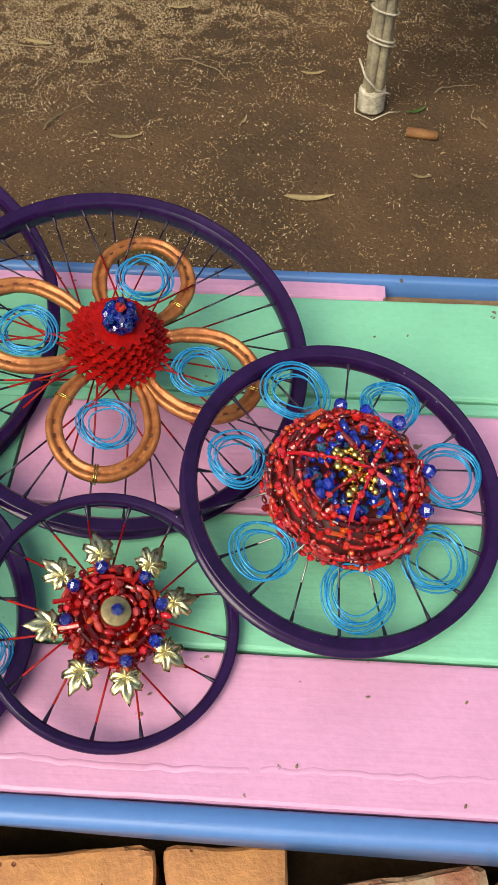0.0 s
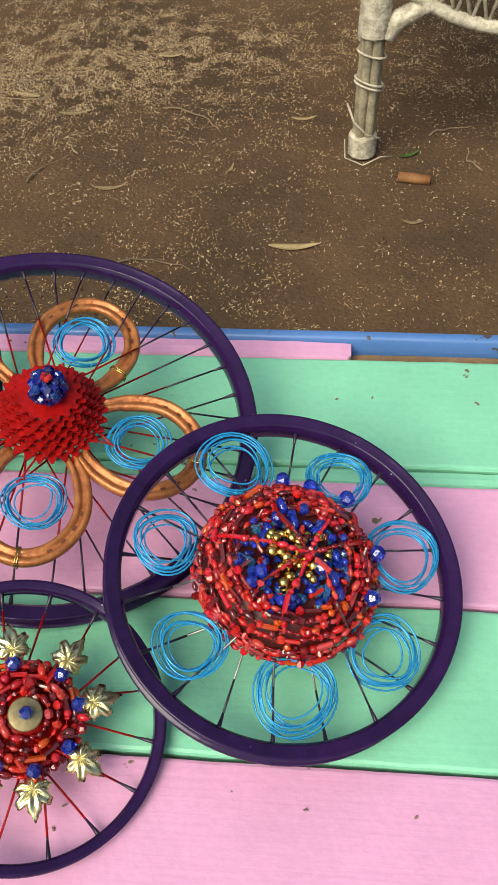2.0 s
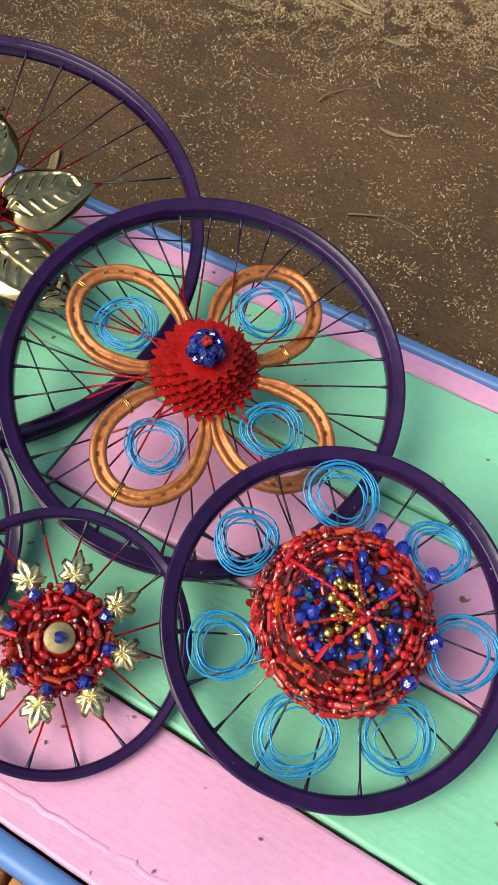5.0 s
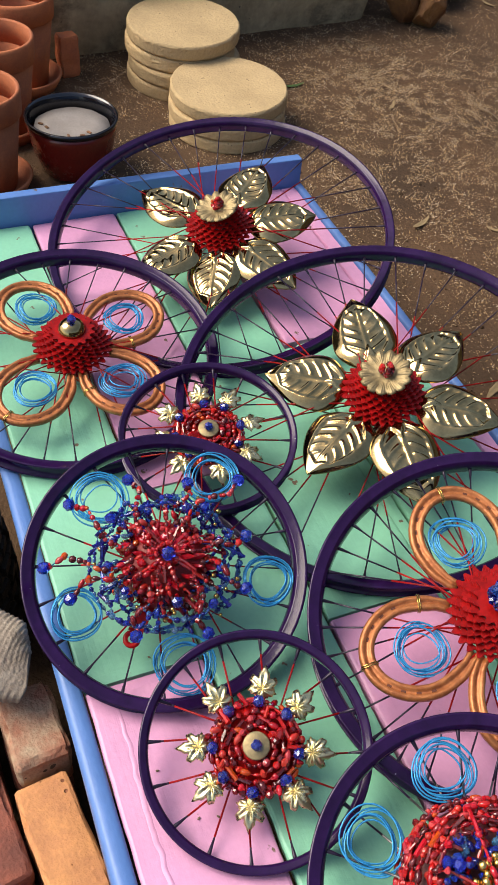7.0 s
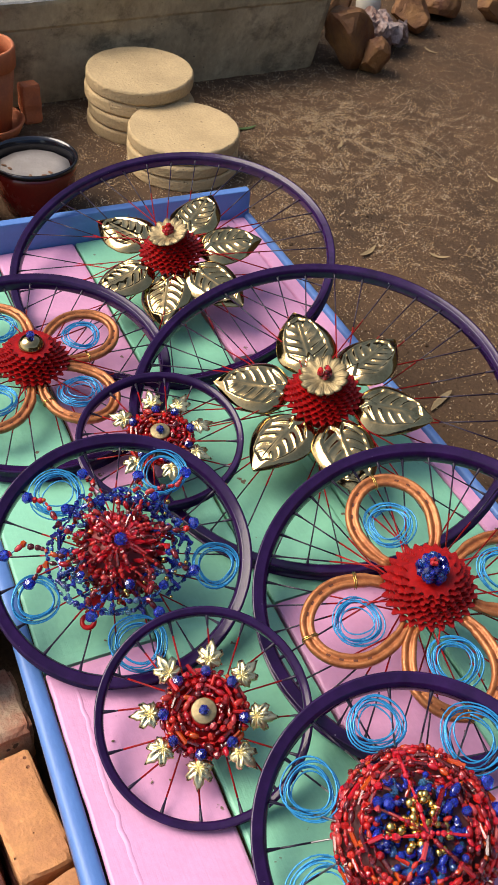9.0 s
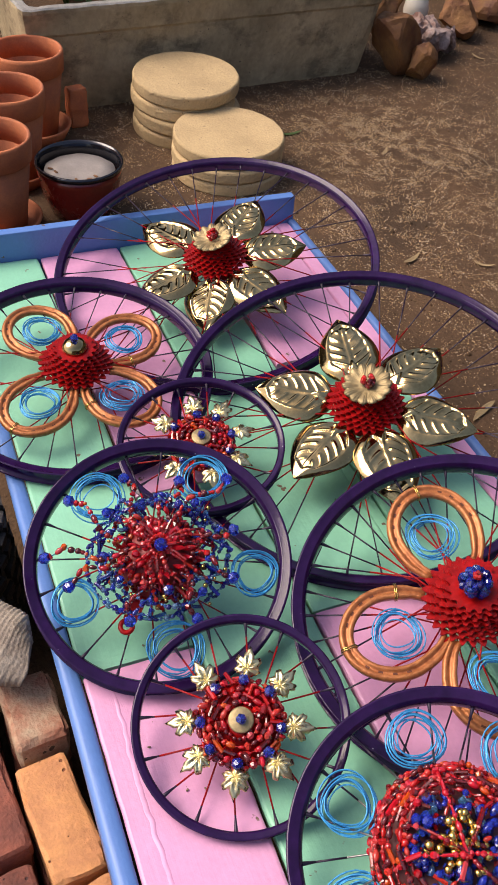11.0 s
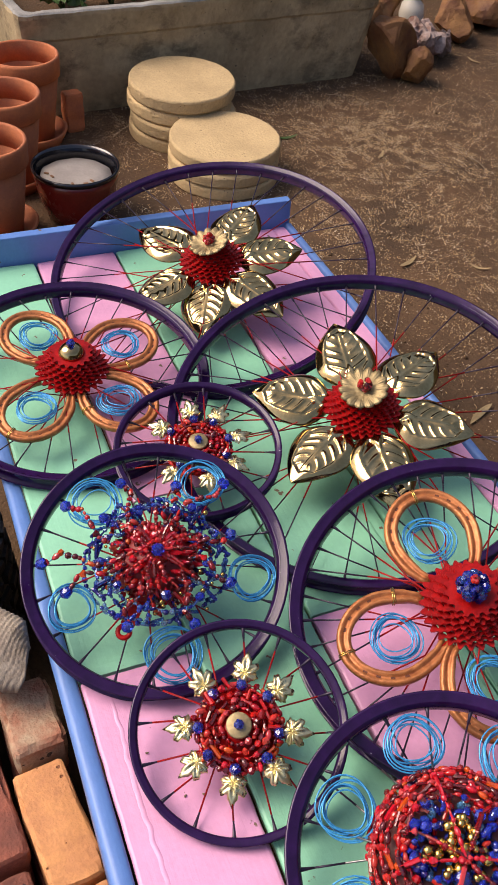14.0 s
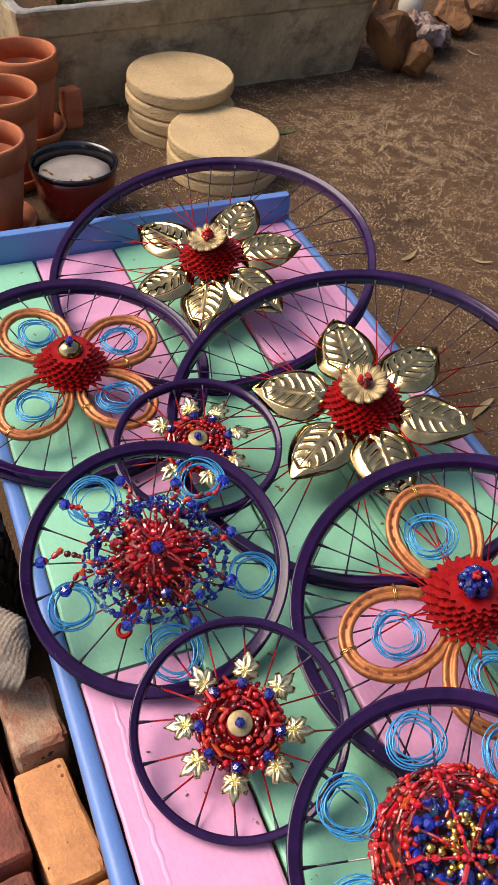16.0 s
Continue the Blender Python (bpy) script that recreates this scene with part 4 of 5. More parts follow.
gold_flower((-0.7120, 0.1858, 0.0710), (0.165, -0.196), (-150, 132, 79, 22, -26, -74), 10, 0.2880)
gold_flower((-0.2582, 0.2549, 0.0764), (0.172, -0.164), (169, 111, 50, -8, -62, -124), 40, 0.2835)
horseshoe_flower((-0.5115, -0.1143, 0.0466), (0.153, -0.010), (-157, 114, 33, -49), "dome", 0.2115)
horseshoe_flower((0.1030, 0.2131, 0.0759), (0.189, -0.222), (80, -13, -90, 177), "crystal", 0.2090)
leaf_flower((-0.2786, 0.0103, 0.0628), (0.191, -0.075), -5)
leaf_flower((0.1407, -0.0867, 0.0465), (0.355, -0.181), -24)
spider_flower((-0.0866, -0.1089, 0.0681), (0.390, -0.090))
basket_flower((0.3474, 0.0508, 0.0650), (0.211, -0.211))


# ---- pots, stones and planter ----
def terracotta_pot(x, y, r, height, lift):
    base = thing("terracotta_pot", "weathered terracotta pot standing in a saucer", "flower pot", lean(x, y, lift), group="row of terracotta pots")
    low = r * 0.70
    body = [(0, 0), (low, 0), (r * 0.93, height - 0.055), (r * 0.87, height - 0.055), (low - 0.012, 0.014), (0, 0.014)]
    part("body", Geo().lathe(body, 48), TERRACOTTA, base)
    brim = [(r * 0.93, height - 0.056), (r * 0.985, height - 0.054), (r, height - 0.008), (r - 0.002, height - 0.001), (r - 0.007, height), (r - 0.010, height - 0.004), (r * 0.885, height - 0.056)]
    part("rim", Geo().lathe(brim, 48, closed=True), TERRACOTTA, base)


def saucer(x, y, r):
    prof = [(0, 0), (r * 0.84, 0), (r, 0.034), (r - 0.004, 0.037), (r - 0.010, 0.035), (r * 0.80, 0.009), (0, 0.009)]
    thing("saucer", "stained terracotta saucer on the ground", "saucer", lean(x, y), Geo().lathe(prof, 44), TERRACOTTA, group="saucers under the pots")


for x, y in ((-1.935, 0.077), (-1.707, -0.021), (-1.456, -0.104)):
    saucer(x, y, 0.108)
    terracotta_pot(x, y, 0.099, 0.232, 0.0095)

pot = thing("glazed_pot", "round red glazed pot with pale residue inside", "flower pot", lean(-1.500, 0.112) @ Matrix.Diagonal((0.98, 0.98, 1.26, 1)))
part("body", Geo().lathe([(0, 0), (0.070, 0), (0.078, 0.006), (0.096, 0.045), (0.106, 0.085), (0.108, 0.102), (0.1045, 0.101), (0.0965, 0.060), (0, 0.06)], 56), GLAZE, pot)
part("rim", Geo().lathe([(0.1075, 0.098), (0.111, 0.104), (0.110, 0.108), (0.1055, 0.109), (0.101, 0.102), (0.0935, 0.070), (0.0945, 0.069), (0.1030, 0.098)], 56, closed=True), BLACK_GLAZE, pot, "black glazed rim")
part("residue", Geo().lathe([(0, 0.088), (0.05, 0.0875), (0.0905, 0.086), (0.092, 0.076), (0, 0.075)], 40, wobble=lambda a, z: 0.985 + 0.012 * math.sin(5 * a) + 0.014 * math.sin(11 * a + 1)), LIMEWASH, pot, "pale dried residue")
for x, y, a in ((0.045, 0.030, 30), (0.055, 0.012, 80), (0.050, -0.02, 0), (-0.02, -0.07, 50), (0.0, -0.06, 20)):
    part("debris", Geo().box((-0.006, -0.003, 0), (0.006, 0.003, 0.002), bevel=0.0008), ROCK, pot, m=pose(x, y, 0.0875, 0, 0, a))


def stone_disc(x, y, z, r, h, turn):
    side = [(r - 0.006, 0), (r - 0.001, 0.004)] + [(r + 0.0008, 0.004 + (h - 0.010) * k / 7) for k in range(1, 8)] + [(r - 0.0012, h - 0.0022), (r - 0.0040, h)]
    top = [(r - 0.0040, h), (r * 0.92, h + 0.0003), (r * 0.6, h + 0.0006), (0, h + 0.001)]

    def rim(a, q):
        chip = max(0.0, noise.noise((math.cos(a) * 5, math.sin(a) * 5, turn)) - 0.25) * (q > h * 0.7)
        return 1 + 0.006 * math.sin(3 * a + turn) + 0.005 * noise.noise((math.cos(a) * 14, math.sin(a) * 14, q * 120 + turn)) + 0.0035 * (q < h) * noise.noise((math.cos(a) * 60, math.sin(a) * 60, q * 420 + turn)) - 0.03 * chip

    thing("stone_disc", "round cast sandstone stepping disc in a stack", "stepping stone", lean(x, y, z, 0, 4.0),
          Geo().lathe(side, 180, smooth=False, wobble=rim).lathe(top, 180, wobble=rim), SANDSTONE, group="stacked stone discs")


for k, (dx, dy) in enumerate(((0.0, 0.0), (0.008, 0.005), (-0.004, -0.003), (0.003, 0.002))):
    stone_disc(-1.880 + dx, 0.508 + dy, 0.0005 + k * 0.0400, 0.149 + 0.002 * (k % 2), 0.0395, k * 70)
for k, (dx, dy) in enumerate(((0.0, 0.0), (0.003, -0.003), (-0.002, 0.002))):
    stone_disc(-1.612 + dx, 0.543 + dy, 0.0005 + k * 0.0365, 0.150, 0.036, 30 + k * 50)


def make_planter():
    base = thing("concrete_planter", "long stained concrete trough planter with geraniums", "planter", lean(-2.290, 0.655, 0, 5.0))
    levels = [(0.0, 0.545, 0.186), (0.03, 0.551, 0.189), (0.10, 0.562, 0.196), (0.17, 0.572, 0.204), (0.222, 0.579, 0.210), (0.230, 0.584, 0.215), (0.290, 0.592, 0.221), (0.299, 0.591, 0.220), (0.303, 0.586, 0.215),
              (0.303, 0.566, 0.195), (0.298, 0.560, 0.189), (0.240, 0.554, 0.182), (0.236, 0.0, 0.0)]
    around = []
    for (ax, ay), (bx, by), n in (((1, -1), (1, 1), 40), ((1, 1), (-1, 1), 14), ((-1, 1), (-1, -1), 40), ((-1, -1), (1, -1), 14)):
        around += [(ax + (bx - ax) * k / n, ay + (by - ay) * k / n) for k in range(n)]
    rows, n = [], len(around)
    for z, b, a in levels:
        for sx, sy in around:
            corner = max(0.0, abs(sx) + abs(sy) - 1.93) / 0.07
            rough = 0.004 * noise.noise((sx * 3, sy * 9, z * 14)) + 0.0025 * noise.noise((sx * 9, sy * 31, z * 45)) - 0.007 * corner
            rows.append((a * sx * (1 + rough / max(a, 0.1)), b * sy * (1 + rough / max(b, 0.1)), z + (z > 0.2) * 0.003 * noise.noise((sx * 3, sy * 14, 2))))
    faces = [(k * n + j, k * n + (j + 1) % n, (k + 1) * n + (j + 1) % n, (k + 1) * n + j) for k in range(len(levels) - 1) for j in range(n)]
    g = Geo().add(rows, faces, 0, False)
    g.m = [1 if 6 < f // n < 11 else 0 for f in range(len(faces))]
    part("trough", g, [CONCRETE, CONCRETE_RIM], base)
    part("soil", Geo().box((-0.186, -0.555, 0.2375), (0.186, 0.555, 0.248)), EARTH, base)


make_planter()


def geranium(x, y, z, count, spread):
    top = thing("geranium_plant", "green geranium growing in the planter", "plant", pose(x, y, z))
    g = Geo()
    for k in range(count // 3):
        a, r = random.uniform(0, 360), random.uniform(0.01, spread * 0.8)
        g.tube([(0, 0, 0), polar(r * 0.5, a, 0.05), polar(r, a, random.uniform(0.05, 0.10))], 0.0022, 5)
    part("stems", g, FRESH_LEAF, top)
    for k in range(count):
        a, r = random.uniform(0, 360), random.uniform(0.0, spread)
        size = random.uniform(0.022, 0.040)
        rim = [Vector((math.cos(t) * size * (1 + 0.10 * math.cos(7 * t)), math.sin(t) * size * (1 + 0.10 * math.cos(7 * t)), 0.006 * math.cos(7 * t) + 0.006)) for t in [i * 2 * math.pi / 28 for i in range(28)]]
        mid = [p * 0.5 + Vector((0, 0, 0.001)) for p in rim]
        verts = [Vector((0, 0, 0))] + mid + rim
        faces = [(0, 1 + i, 1 + (i + 1) % 28) for i in range(28)] + [(1 + i, 29 + i, 29 + (i + 1) % 28, 1 + (i + 1) % 28) for i in range(28)]
        p = polar(r, a, random.uniform(0.03, 0.11) - 0.5 * max(0, r - spread * 0.7))
        part("leaf", Geo().add(verts, faces), FRESH_LEAF, top, m=Matrix.Translation(p) @ pose(0, 0, 0, random.uniform(-50, 50), random.uniform(-20, 60), random.uniform(0, 360)))


for x, y, n, s in ((-2.19, 0.25, 26, 0.10), (-2.20, 0.40, 24, 0.09), (-2.115, 0.585, 28, 0.075), (-2.26, 0.85, 24, 0.12), (-2.3, 1.08, 20, 0.12)):
    geranium(x, y, ground_z(x, y) + 0.248, n, s)


def boulder(label, x, y, size, turn, mat, seed, tilt=0, rough=0.16, cuts=9):
    """A broken stone: a ball cut by random flat planes, then roughened."""
    b = bmesh.new()
    bmesh.ops.create_icosphere(b, subdivisions=4, radius=1)
    rnd = random.Random(seed)
    planes = [(Vector([rnd.gauss(0, 1) for _ in range(3)]).normalized(), rnd.uniform(0.52, 0.85)) for _ in range(cuts)]
    for v in b.verts:
        for n, d in planes:
            over = v.co.dot(n) - d
            if over > 0:
                v.co -= n * over
        v.co += v.co.normalized() * rough * (0.5 * noise.noise(v.co * 2.2 + Vector((seed, 0, 0))) + 0.25 * noise.noise(v.co * 6 + Vector((0, seed, 0))))
        v.co = Vector((v.co.x * size[0], v.co.y * size[1], v.co.z * size[2]))
    low = min(v.co.z for v in b.verts)
    b.verts.index_update()
    g = Geo().add([v.co for v in b.verts], [[v.index for v in f.verts] for f in b.faces], 0, False)
    b.free()
    thing("rock", label, "rock", lean(x, y, -low * 0.8, turn) @ pose(0, 0, 0, tilt, 0, 0), g, mat, group="rocks edging the bed")


boulder("ochre-brown block of rock leaning beside the planter", -2.125, 1.322, (0.078, 0.088, 0.128), 20, ROCK, 3, 30, 0.14, 7)
boulder("dark rust-brown rock at the foot of the planter", -2.060, 1.385, (0.060, 0.062, 0.072), 50, ROCK, 41, 0, 0.20, 8)
boulder("rough pale grey and pink rock", -2.255, 1.515, (0.070, 0.088, 0.078), 60, PALE_ROCK, 8, 0, 0.75, 5)
boulder("rough pale grey and pink rock", -2.262, 1.605, (0.035, 0.032, 0.055), 10, PALE_ROCK, 9, 14, 0.75, 5)
boulder("smooth rust-brown rock edging the bed", -2.386, 1.722, (0.085, 0.105, 0.083), 40, ROCK, 12)
boulder("dark rust-brown rock edging the bed", -2.509, 1.916, (0.09, 0.12, 0.085), 80, ROCK, 17)
boulder("rough reddish rock edging the bed", -2.423, 2.134, (0.09, 0.11, 0.08), 10, ROCK, 23)
boulder("dark rust-brown rock edging the bed", -2.582, 1.486, (0.11, 0.12, 0.10), 0, ROCK, 31)
thing("vase", "cream glazed vase among the rocks", "vase", lean(-2.470, 1.588) @ Matrix.Scale(0.76, 4), Geo().lathe([(0, 0), (0.04, 0), (0.055, 0.04), (0.062, 0.10), (0.054, 0.145), (0.030, 0.165), (0.028, 0.18), (0.034, 0.192), (0.028, 0.190), (0.02, 0.16), (0, 0.15)], 40), WHITE_GLAZE)


def brick(x, y, z, size, turn, mat, label, tilt=0):
    b = bmesh.new()
    bmesh.ops.create_cube(b, size=1)
    bmesh.ops.subdivide_edges(b, edges=b.edges[:], cuts=11, use_grid_fill=True)
    for v in b.verts:
        p = v.co.copy()
        edge = sum(abs(abs(q) - 0.5) < 1e-4 for q in p)
        v.co = Vector((p.x * size[0], p.y * size[1], p.z * size[2]))
        wear = 0.005 * noise.noise((v.co + Vector((x * 9, y * 9, z))) * 26) + (0.003 + 0.012 * max(0, noise.noise((v.co + Vector((x * 5, 0, 3))) * 40))) * max(0, edge - 1)
        v.co -= v.co.normalized() * wear
    b.verts.index_update()
    g = Geo().add([v.co for v in b.verts], [[v.index for v in f.verts] for f in b.faces], 0, False)
    b.free()
    thing("brick", label, "brick", pose(x, y, z, tilt, 0.0, turn), g, mat, group="bricks beside the table")


brick(-1.968, 0.212, ground_z(-1.968, 0.212) + 0.055, (0.045, 0.055, 0.11), 8, TERRACOTTA, "orange brick standing behind the pots")
for x, y, top, length, width, turn, mat, label in (
        (0.120, -0.287, -0.060, 0.148, 0.062, 7, BRICK_ORANGE, "weathered orange brick laid along the table"),
        (0.257, -0.276, -0.062, 0.108, 0.066, 5, BRICK_ORANGE, "half orange brick with a worn corner"),
        (0.415, -0.290, -0.062, 0.140, 0.064, 11, BRICK_MOSS, "pale weathered brick laid along the table"),
        (0.575, -0.272, -0.064, 0.150, 0.064, 5, BRICK_ORANGE, "weathered orange brick laid along the table"),
        (-0.012, -0.290, -0.045, 0.098, 0.062, 5, BRICK_MOSS, "mossy grey-brown brick beside the table"),
        (0.070, -0.362, -0.066, 0.150, 0.064, 7, BRICK_RED, "dark red brick beside the table"),
        (0.235, -0.350, -0.070, 0.150, 0.064, 6, BRICK_RED, "dark red brick beside the table"),
        (0.400, -0.362, -0.070, 0.150, 0.064, 8, BRICK_ORANGE, "weathered orange brick beside the table"),
        (-0.090, -0.372, -0.066, 0.150, 0.064, 5, BRICK_RED, "dark red brick beside the table")):
    low = ground_z(x, y)
    layer = (top - low) / 3
    brick(x, y, top - layer / 2, (length, width, layer - 0.001), turn, mat, label)
    for k in (0, 1):
        brick(x + random.uniform(-0.003, 0.003), y + random.uniform(-0.002, 0.002), low + layer * (k + 0.5), (length, width, layer - 0.001), turn + random.uniform(-1, 1), BRICK_RED, "dark red brick under the top course")


def driftwood():
    """A split, weathered log end with rings of grain."""
    rows, seg, n = [], 90, 28
    for k in range(seg + 1):
        f = k / seg
        for j in range(n):
            a = 2 * math.pi * j / n
            r = 0.040 * (1 + 0.22 * math.cos(2 * a + 1) + 0.18 * noise.noise((math.cos(a) * 1.5, math.sin(a) * 1.5, f * 2.5))) * (0.55 + 0.45 * min(1, f * 5))
            r *= 1 + 0.022 * math.sin(f * 170 + 4 * noise.noise((math.cos(a), math.sin(a), f * 3)))
            rows.append((f * 0.16 - 0.02 * math.cos(a), r * math.cos(a) * 1.15, r * math.sin(a) * 0.8))
    faces = [(k * n + j, (k + 1) * n + j, (k + 1) * n + (j + 1) % n, k * n + (j + 1) % n) for k in range(seg) for j in range(n)]
    faces += [tuple(range(n)), tuple(range(seg * n, seg * n + n))[::-1]]
    thing("driftwood", "grey weathered piece of driftwood on the bricks", "driftwood", pose(-0.046, -0.286, -0.008, 25, 0, 215), Geo().add(rows, faces), DRIFTWOOD)


driftwood()


def charred_log(x, y, r, height):
    """A burnt upright log: scales of char parted by pale cracks."""
    rnd, seg, steps = random.Random(6), 22, 9
    top = thing("charred_log", "charred upright log with crackled scales", "log", lean(x, y, 0, 0, 4))
    core = [(0, 0), (r * 0.96, 0), (r * 0.93, height * 0.5), (r * 0.80, height - 0.02), (r * 0.5, height), (0, height)]
    part("core", Geo().lathe(core, 40), CHAR_SEAM, top, "pale cracked timber")
    scales = Geo()
    for k in range(steps):
        for j in range(seg):
            a0 = 360 * (j + 0.5 * (k % 2)) / seg + rnd.uniform(-2, 2)
            a1 = a0 + 360 / seg - rnd.uniform(1.0, 2.6)
            z0, z1 = height * k / steps + rnd.uniform(0.001, 0.005), height * (k + 1) / steps - rnd.uniform(0.001, 0.004)
            f = 1 - 0.14 * (z0 + z1) / 2 / height - 0.05 * max(0, z1 / height - 0.8)
            q = r * f * (1.03 + rnd.uniform(0, 0.03))
            ring_ = [polar(r * f * 0.9, a0, z0), polar(r * f * 0.9, a1, z0), polar(r * f * 0.9, a1, z1), polar(r * f * 0.9, a0, z1)]
            out = [polar(q, a0 + 1.5, z0 + 0.003), polar(q, a1 - 1.5, z0 + 0.003), polar(q, a1 - 1.5, z1 - 0.003), polar(q, a0 + 1.5, z1 - 0.003)]
            scales.add(ring_ + out, [(4, 5, 6, 7), (0, 1, 5, 4), (1, 2, 6, 5), (2, 3, 7, 6), (3, 0, 4, 7)], 0, False)
    tagged(part("crackled_char", scales, CHARRED, top, "black crackled char"), "black crackled char", kind="stuff")


charred_log(-0.330, -0.375, 0.120, 0.265)


# ---- wicker chair ----
def wrapped(points, radius, turns_per_metre=150):
    """A cane bound round and round with strips."""
    pts = [Vector(p) for p in points]
    fine, total = [], 0.0
    for a, b in zip(pts, pts[1:]):
        steps = max(2, int((b - a).length * turns_per_metre * 2))
        fine += [a.lerp(b, k / steps) for k in range(steps)]
    fine.append(pts[-1])
    return Geo().tube(fine, [radius * (1.0 + (0.07 if k % 2 else -0.05)) for k in range(len(fine))], 10)


def make_chair():
    z = ground_z(0.436, 1.29)
    top = thing("wicker_chair", "old whitewashed wicker chair with cane legs", "chair", pose(0.437, 1.292, z))

    def leg(x, y, lean_x, lean_y):
        for k in range(5):
            a = k * 72 + 20
            p = polar(0.0158, a)
            g = Geo()
            pts = [(x + p.x * 0.9 + lean_x * f, y + p.y * 0.9 + lean_y * f, 0.002 + 0.34 * f) for f in [i / 24 for i in range(25)]]
            g.tube(pts, [0.0095 * (1.10 if (i + 3 * k) % 9 == 0 else 1.0) for i in range(25)], 10)
            part("cane", g, CANE, top, "grey cane pole of the leg")
        part("binding", wrapped([(x, y, 0.004), (x, y, 0.050)], 0.0275, 110), WICKER, top, "wicker binding round the foot")
        for h, tip in ((0.150, 0.010), (0.158, 0.010), (0.212, 0.008)):
            c = Vector((x + lean_x * h / 0.34, y + lean_y * h / 0.34, h))
            part("binding", Geo().tube([c + polar(0.0272, q * 30, tip * math.cos(radians(q * 30 + 150))) for q in range(12)], 0.0024, 6, closed=True), WICKER, top, "thin binding round the canes")
        part("wrapping", wrapped([(x + lean_x * 0.72, y + lean_y * 0.72, 0.245), (x + lean_x * 1.2, y + lean_y * 1.2, 0.45)], 0.0285, 105), WICKER, top, "whitewashed wicker wrapping")

    for x, y, lx, ly in ((0, 0, 0.012, 0.004), (0.52, 0.02, -0.012, 0.004), (0.02, 0.50, 0.010, -0.01), (0.50, 0.50, -0.01, -0.01)):
        leg(x, y, lx, ly)
    part("strap", Geo().tube([(-0.034, -0.014, 0.120), (-0.020, -0.034, 0.092), (0.004, -0.037, 0.068), (0.034, -0.028, 0.054)], 0.0022, 6), WICKER, top, "loose wicker strip")
    part("strap", Geo().tube([(-0.036, -0.016, 0.045), (-0.034, -0.030, 0.012), (0.002, -0.044, 0.004), (0.036, -0.026, 0.012), (0.058, -0.01, 0.004)], 0.0014, 6), WICKER, top, "loose wicker strip")
    part("brace", wrapped([(0.030, 0.0, 0.245), (0.050, 0.0, 0.275), (0.105, 0.0, 0.305)], 0.0175), WICKER, top, "wrapped wicker brace")
    arch = [(0.03 + 0.46 * f, -0.004, 0.365 - 0.105 * math.sin(math.pi * min(1, f * 1.0)) ** 0.75) for f in [k / 16 for k in range(17)]]
    part("apron_rail", wrapped(arch, 0.0125, 110), WICKER, top, "wicker apron rail")
    part("seat_rail", wrapped([(0.0, -0.012, 0.415), (0.26, -0.03, 0.420), (0.52, -0.012, 0.415)], 0.016, 110), WICKER, top, "wrapped seat rail")
    for k in range(14):
        x0 = 0.06 + k * 0.03
        f = max(0.0, min(1.0, (x0 - 0.03) / 0.46))
        low = 0.365 - 0.105 * math.sin(math.pi * f) ** 0.75
        for s in (-0.035, 0.035):
            part("lattice_strip", Geo().tube([(x0, -0.004, low), (min(0.5, max(0.02, x0 + s)), -0.010, 0.41)], 0.0036, 6), WICKER, top)
    g = Geo()
    for k in range(26):
        y = -0.015 + k * 0.0205
        g.tube([(0.0 + 0.01 * i, y, 0.428 + 0.0035 * (1 if (i + k) % 2 else -1)) for i in range(53)], 0.0052, 5)
    for i in range(26):
        g.tube([(0.01 + 0.02 * i, -0.02 + 0.0205 * k, 0.428 - 0.0035 * (1 if (i + k) % 2 else -1)) for k in range(27)], 0.0042, 5)
    part("seat", g, WICKER, top, "woven wicker seat")
    g = Geo()
    for k in range(17):
        zz = 0.330 + k * 0.006
        g.tube([(0.02 + 0.0125 * i, -0.022 + 0.003 * (1 if (i + k) % 2 else -1), zz + 0.03 * abs(i / 40 - 0.5)) for i in range(40)], 0.0036, 5)
    part("apron_weave", g, WICKER, top, "woven wicker apron")


make_chair()


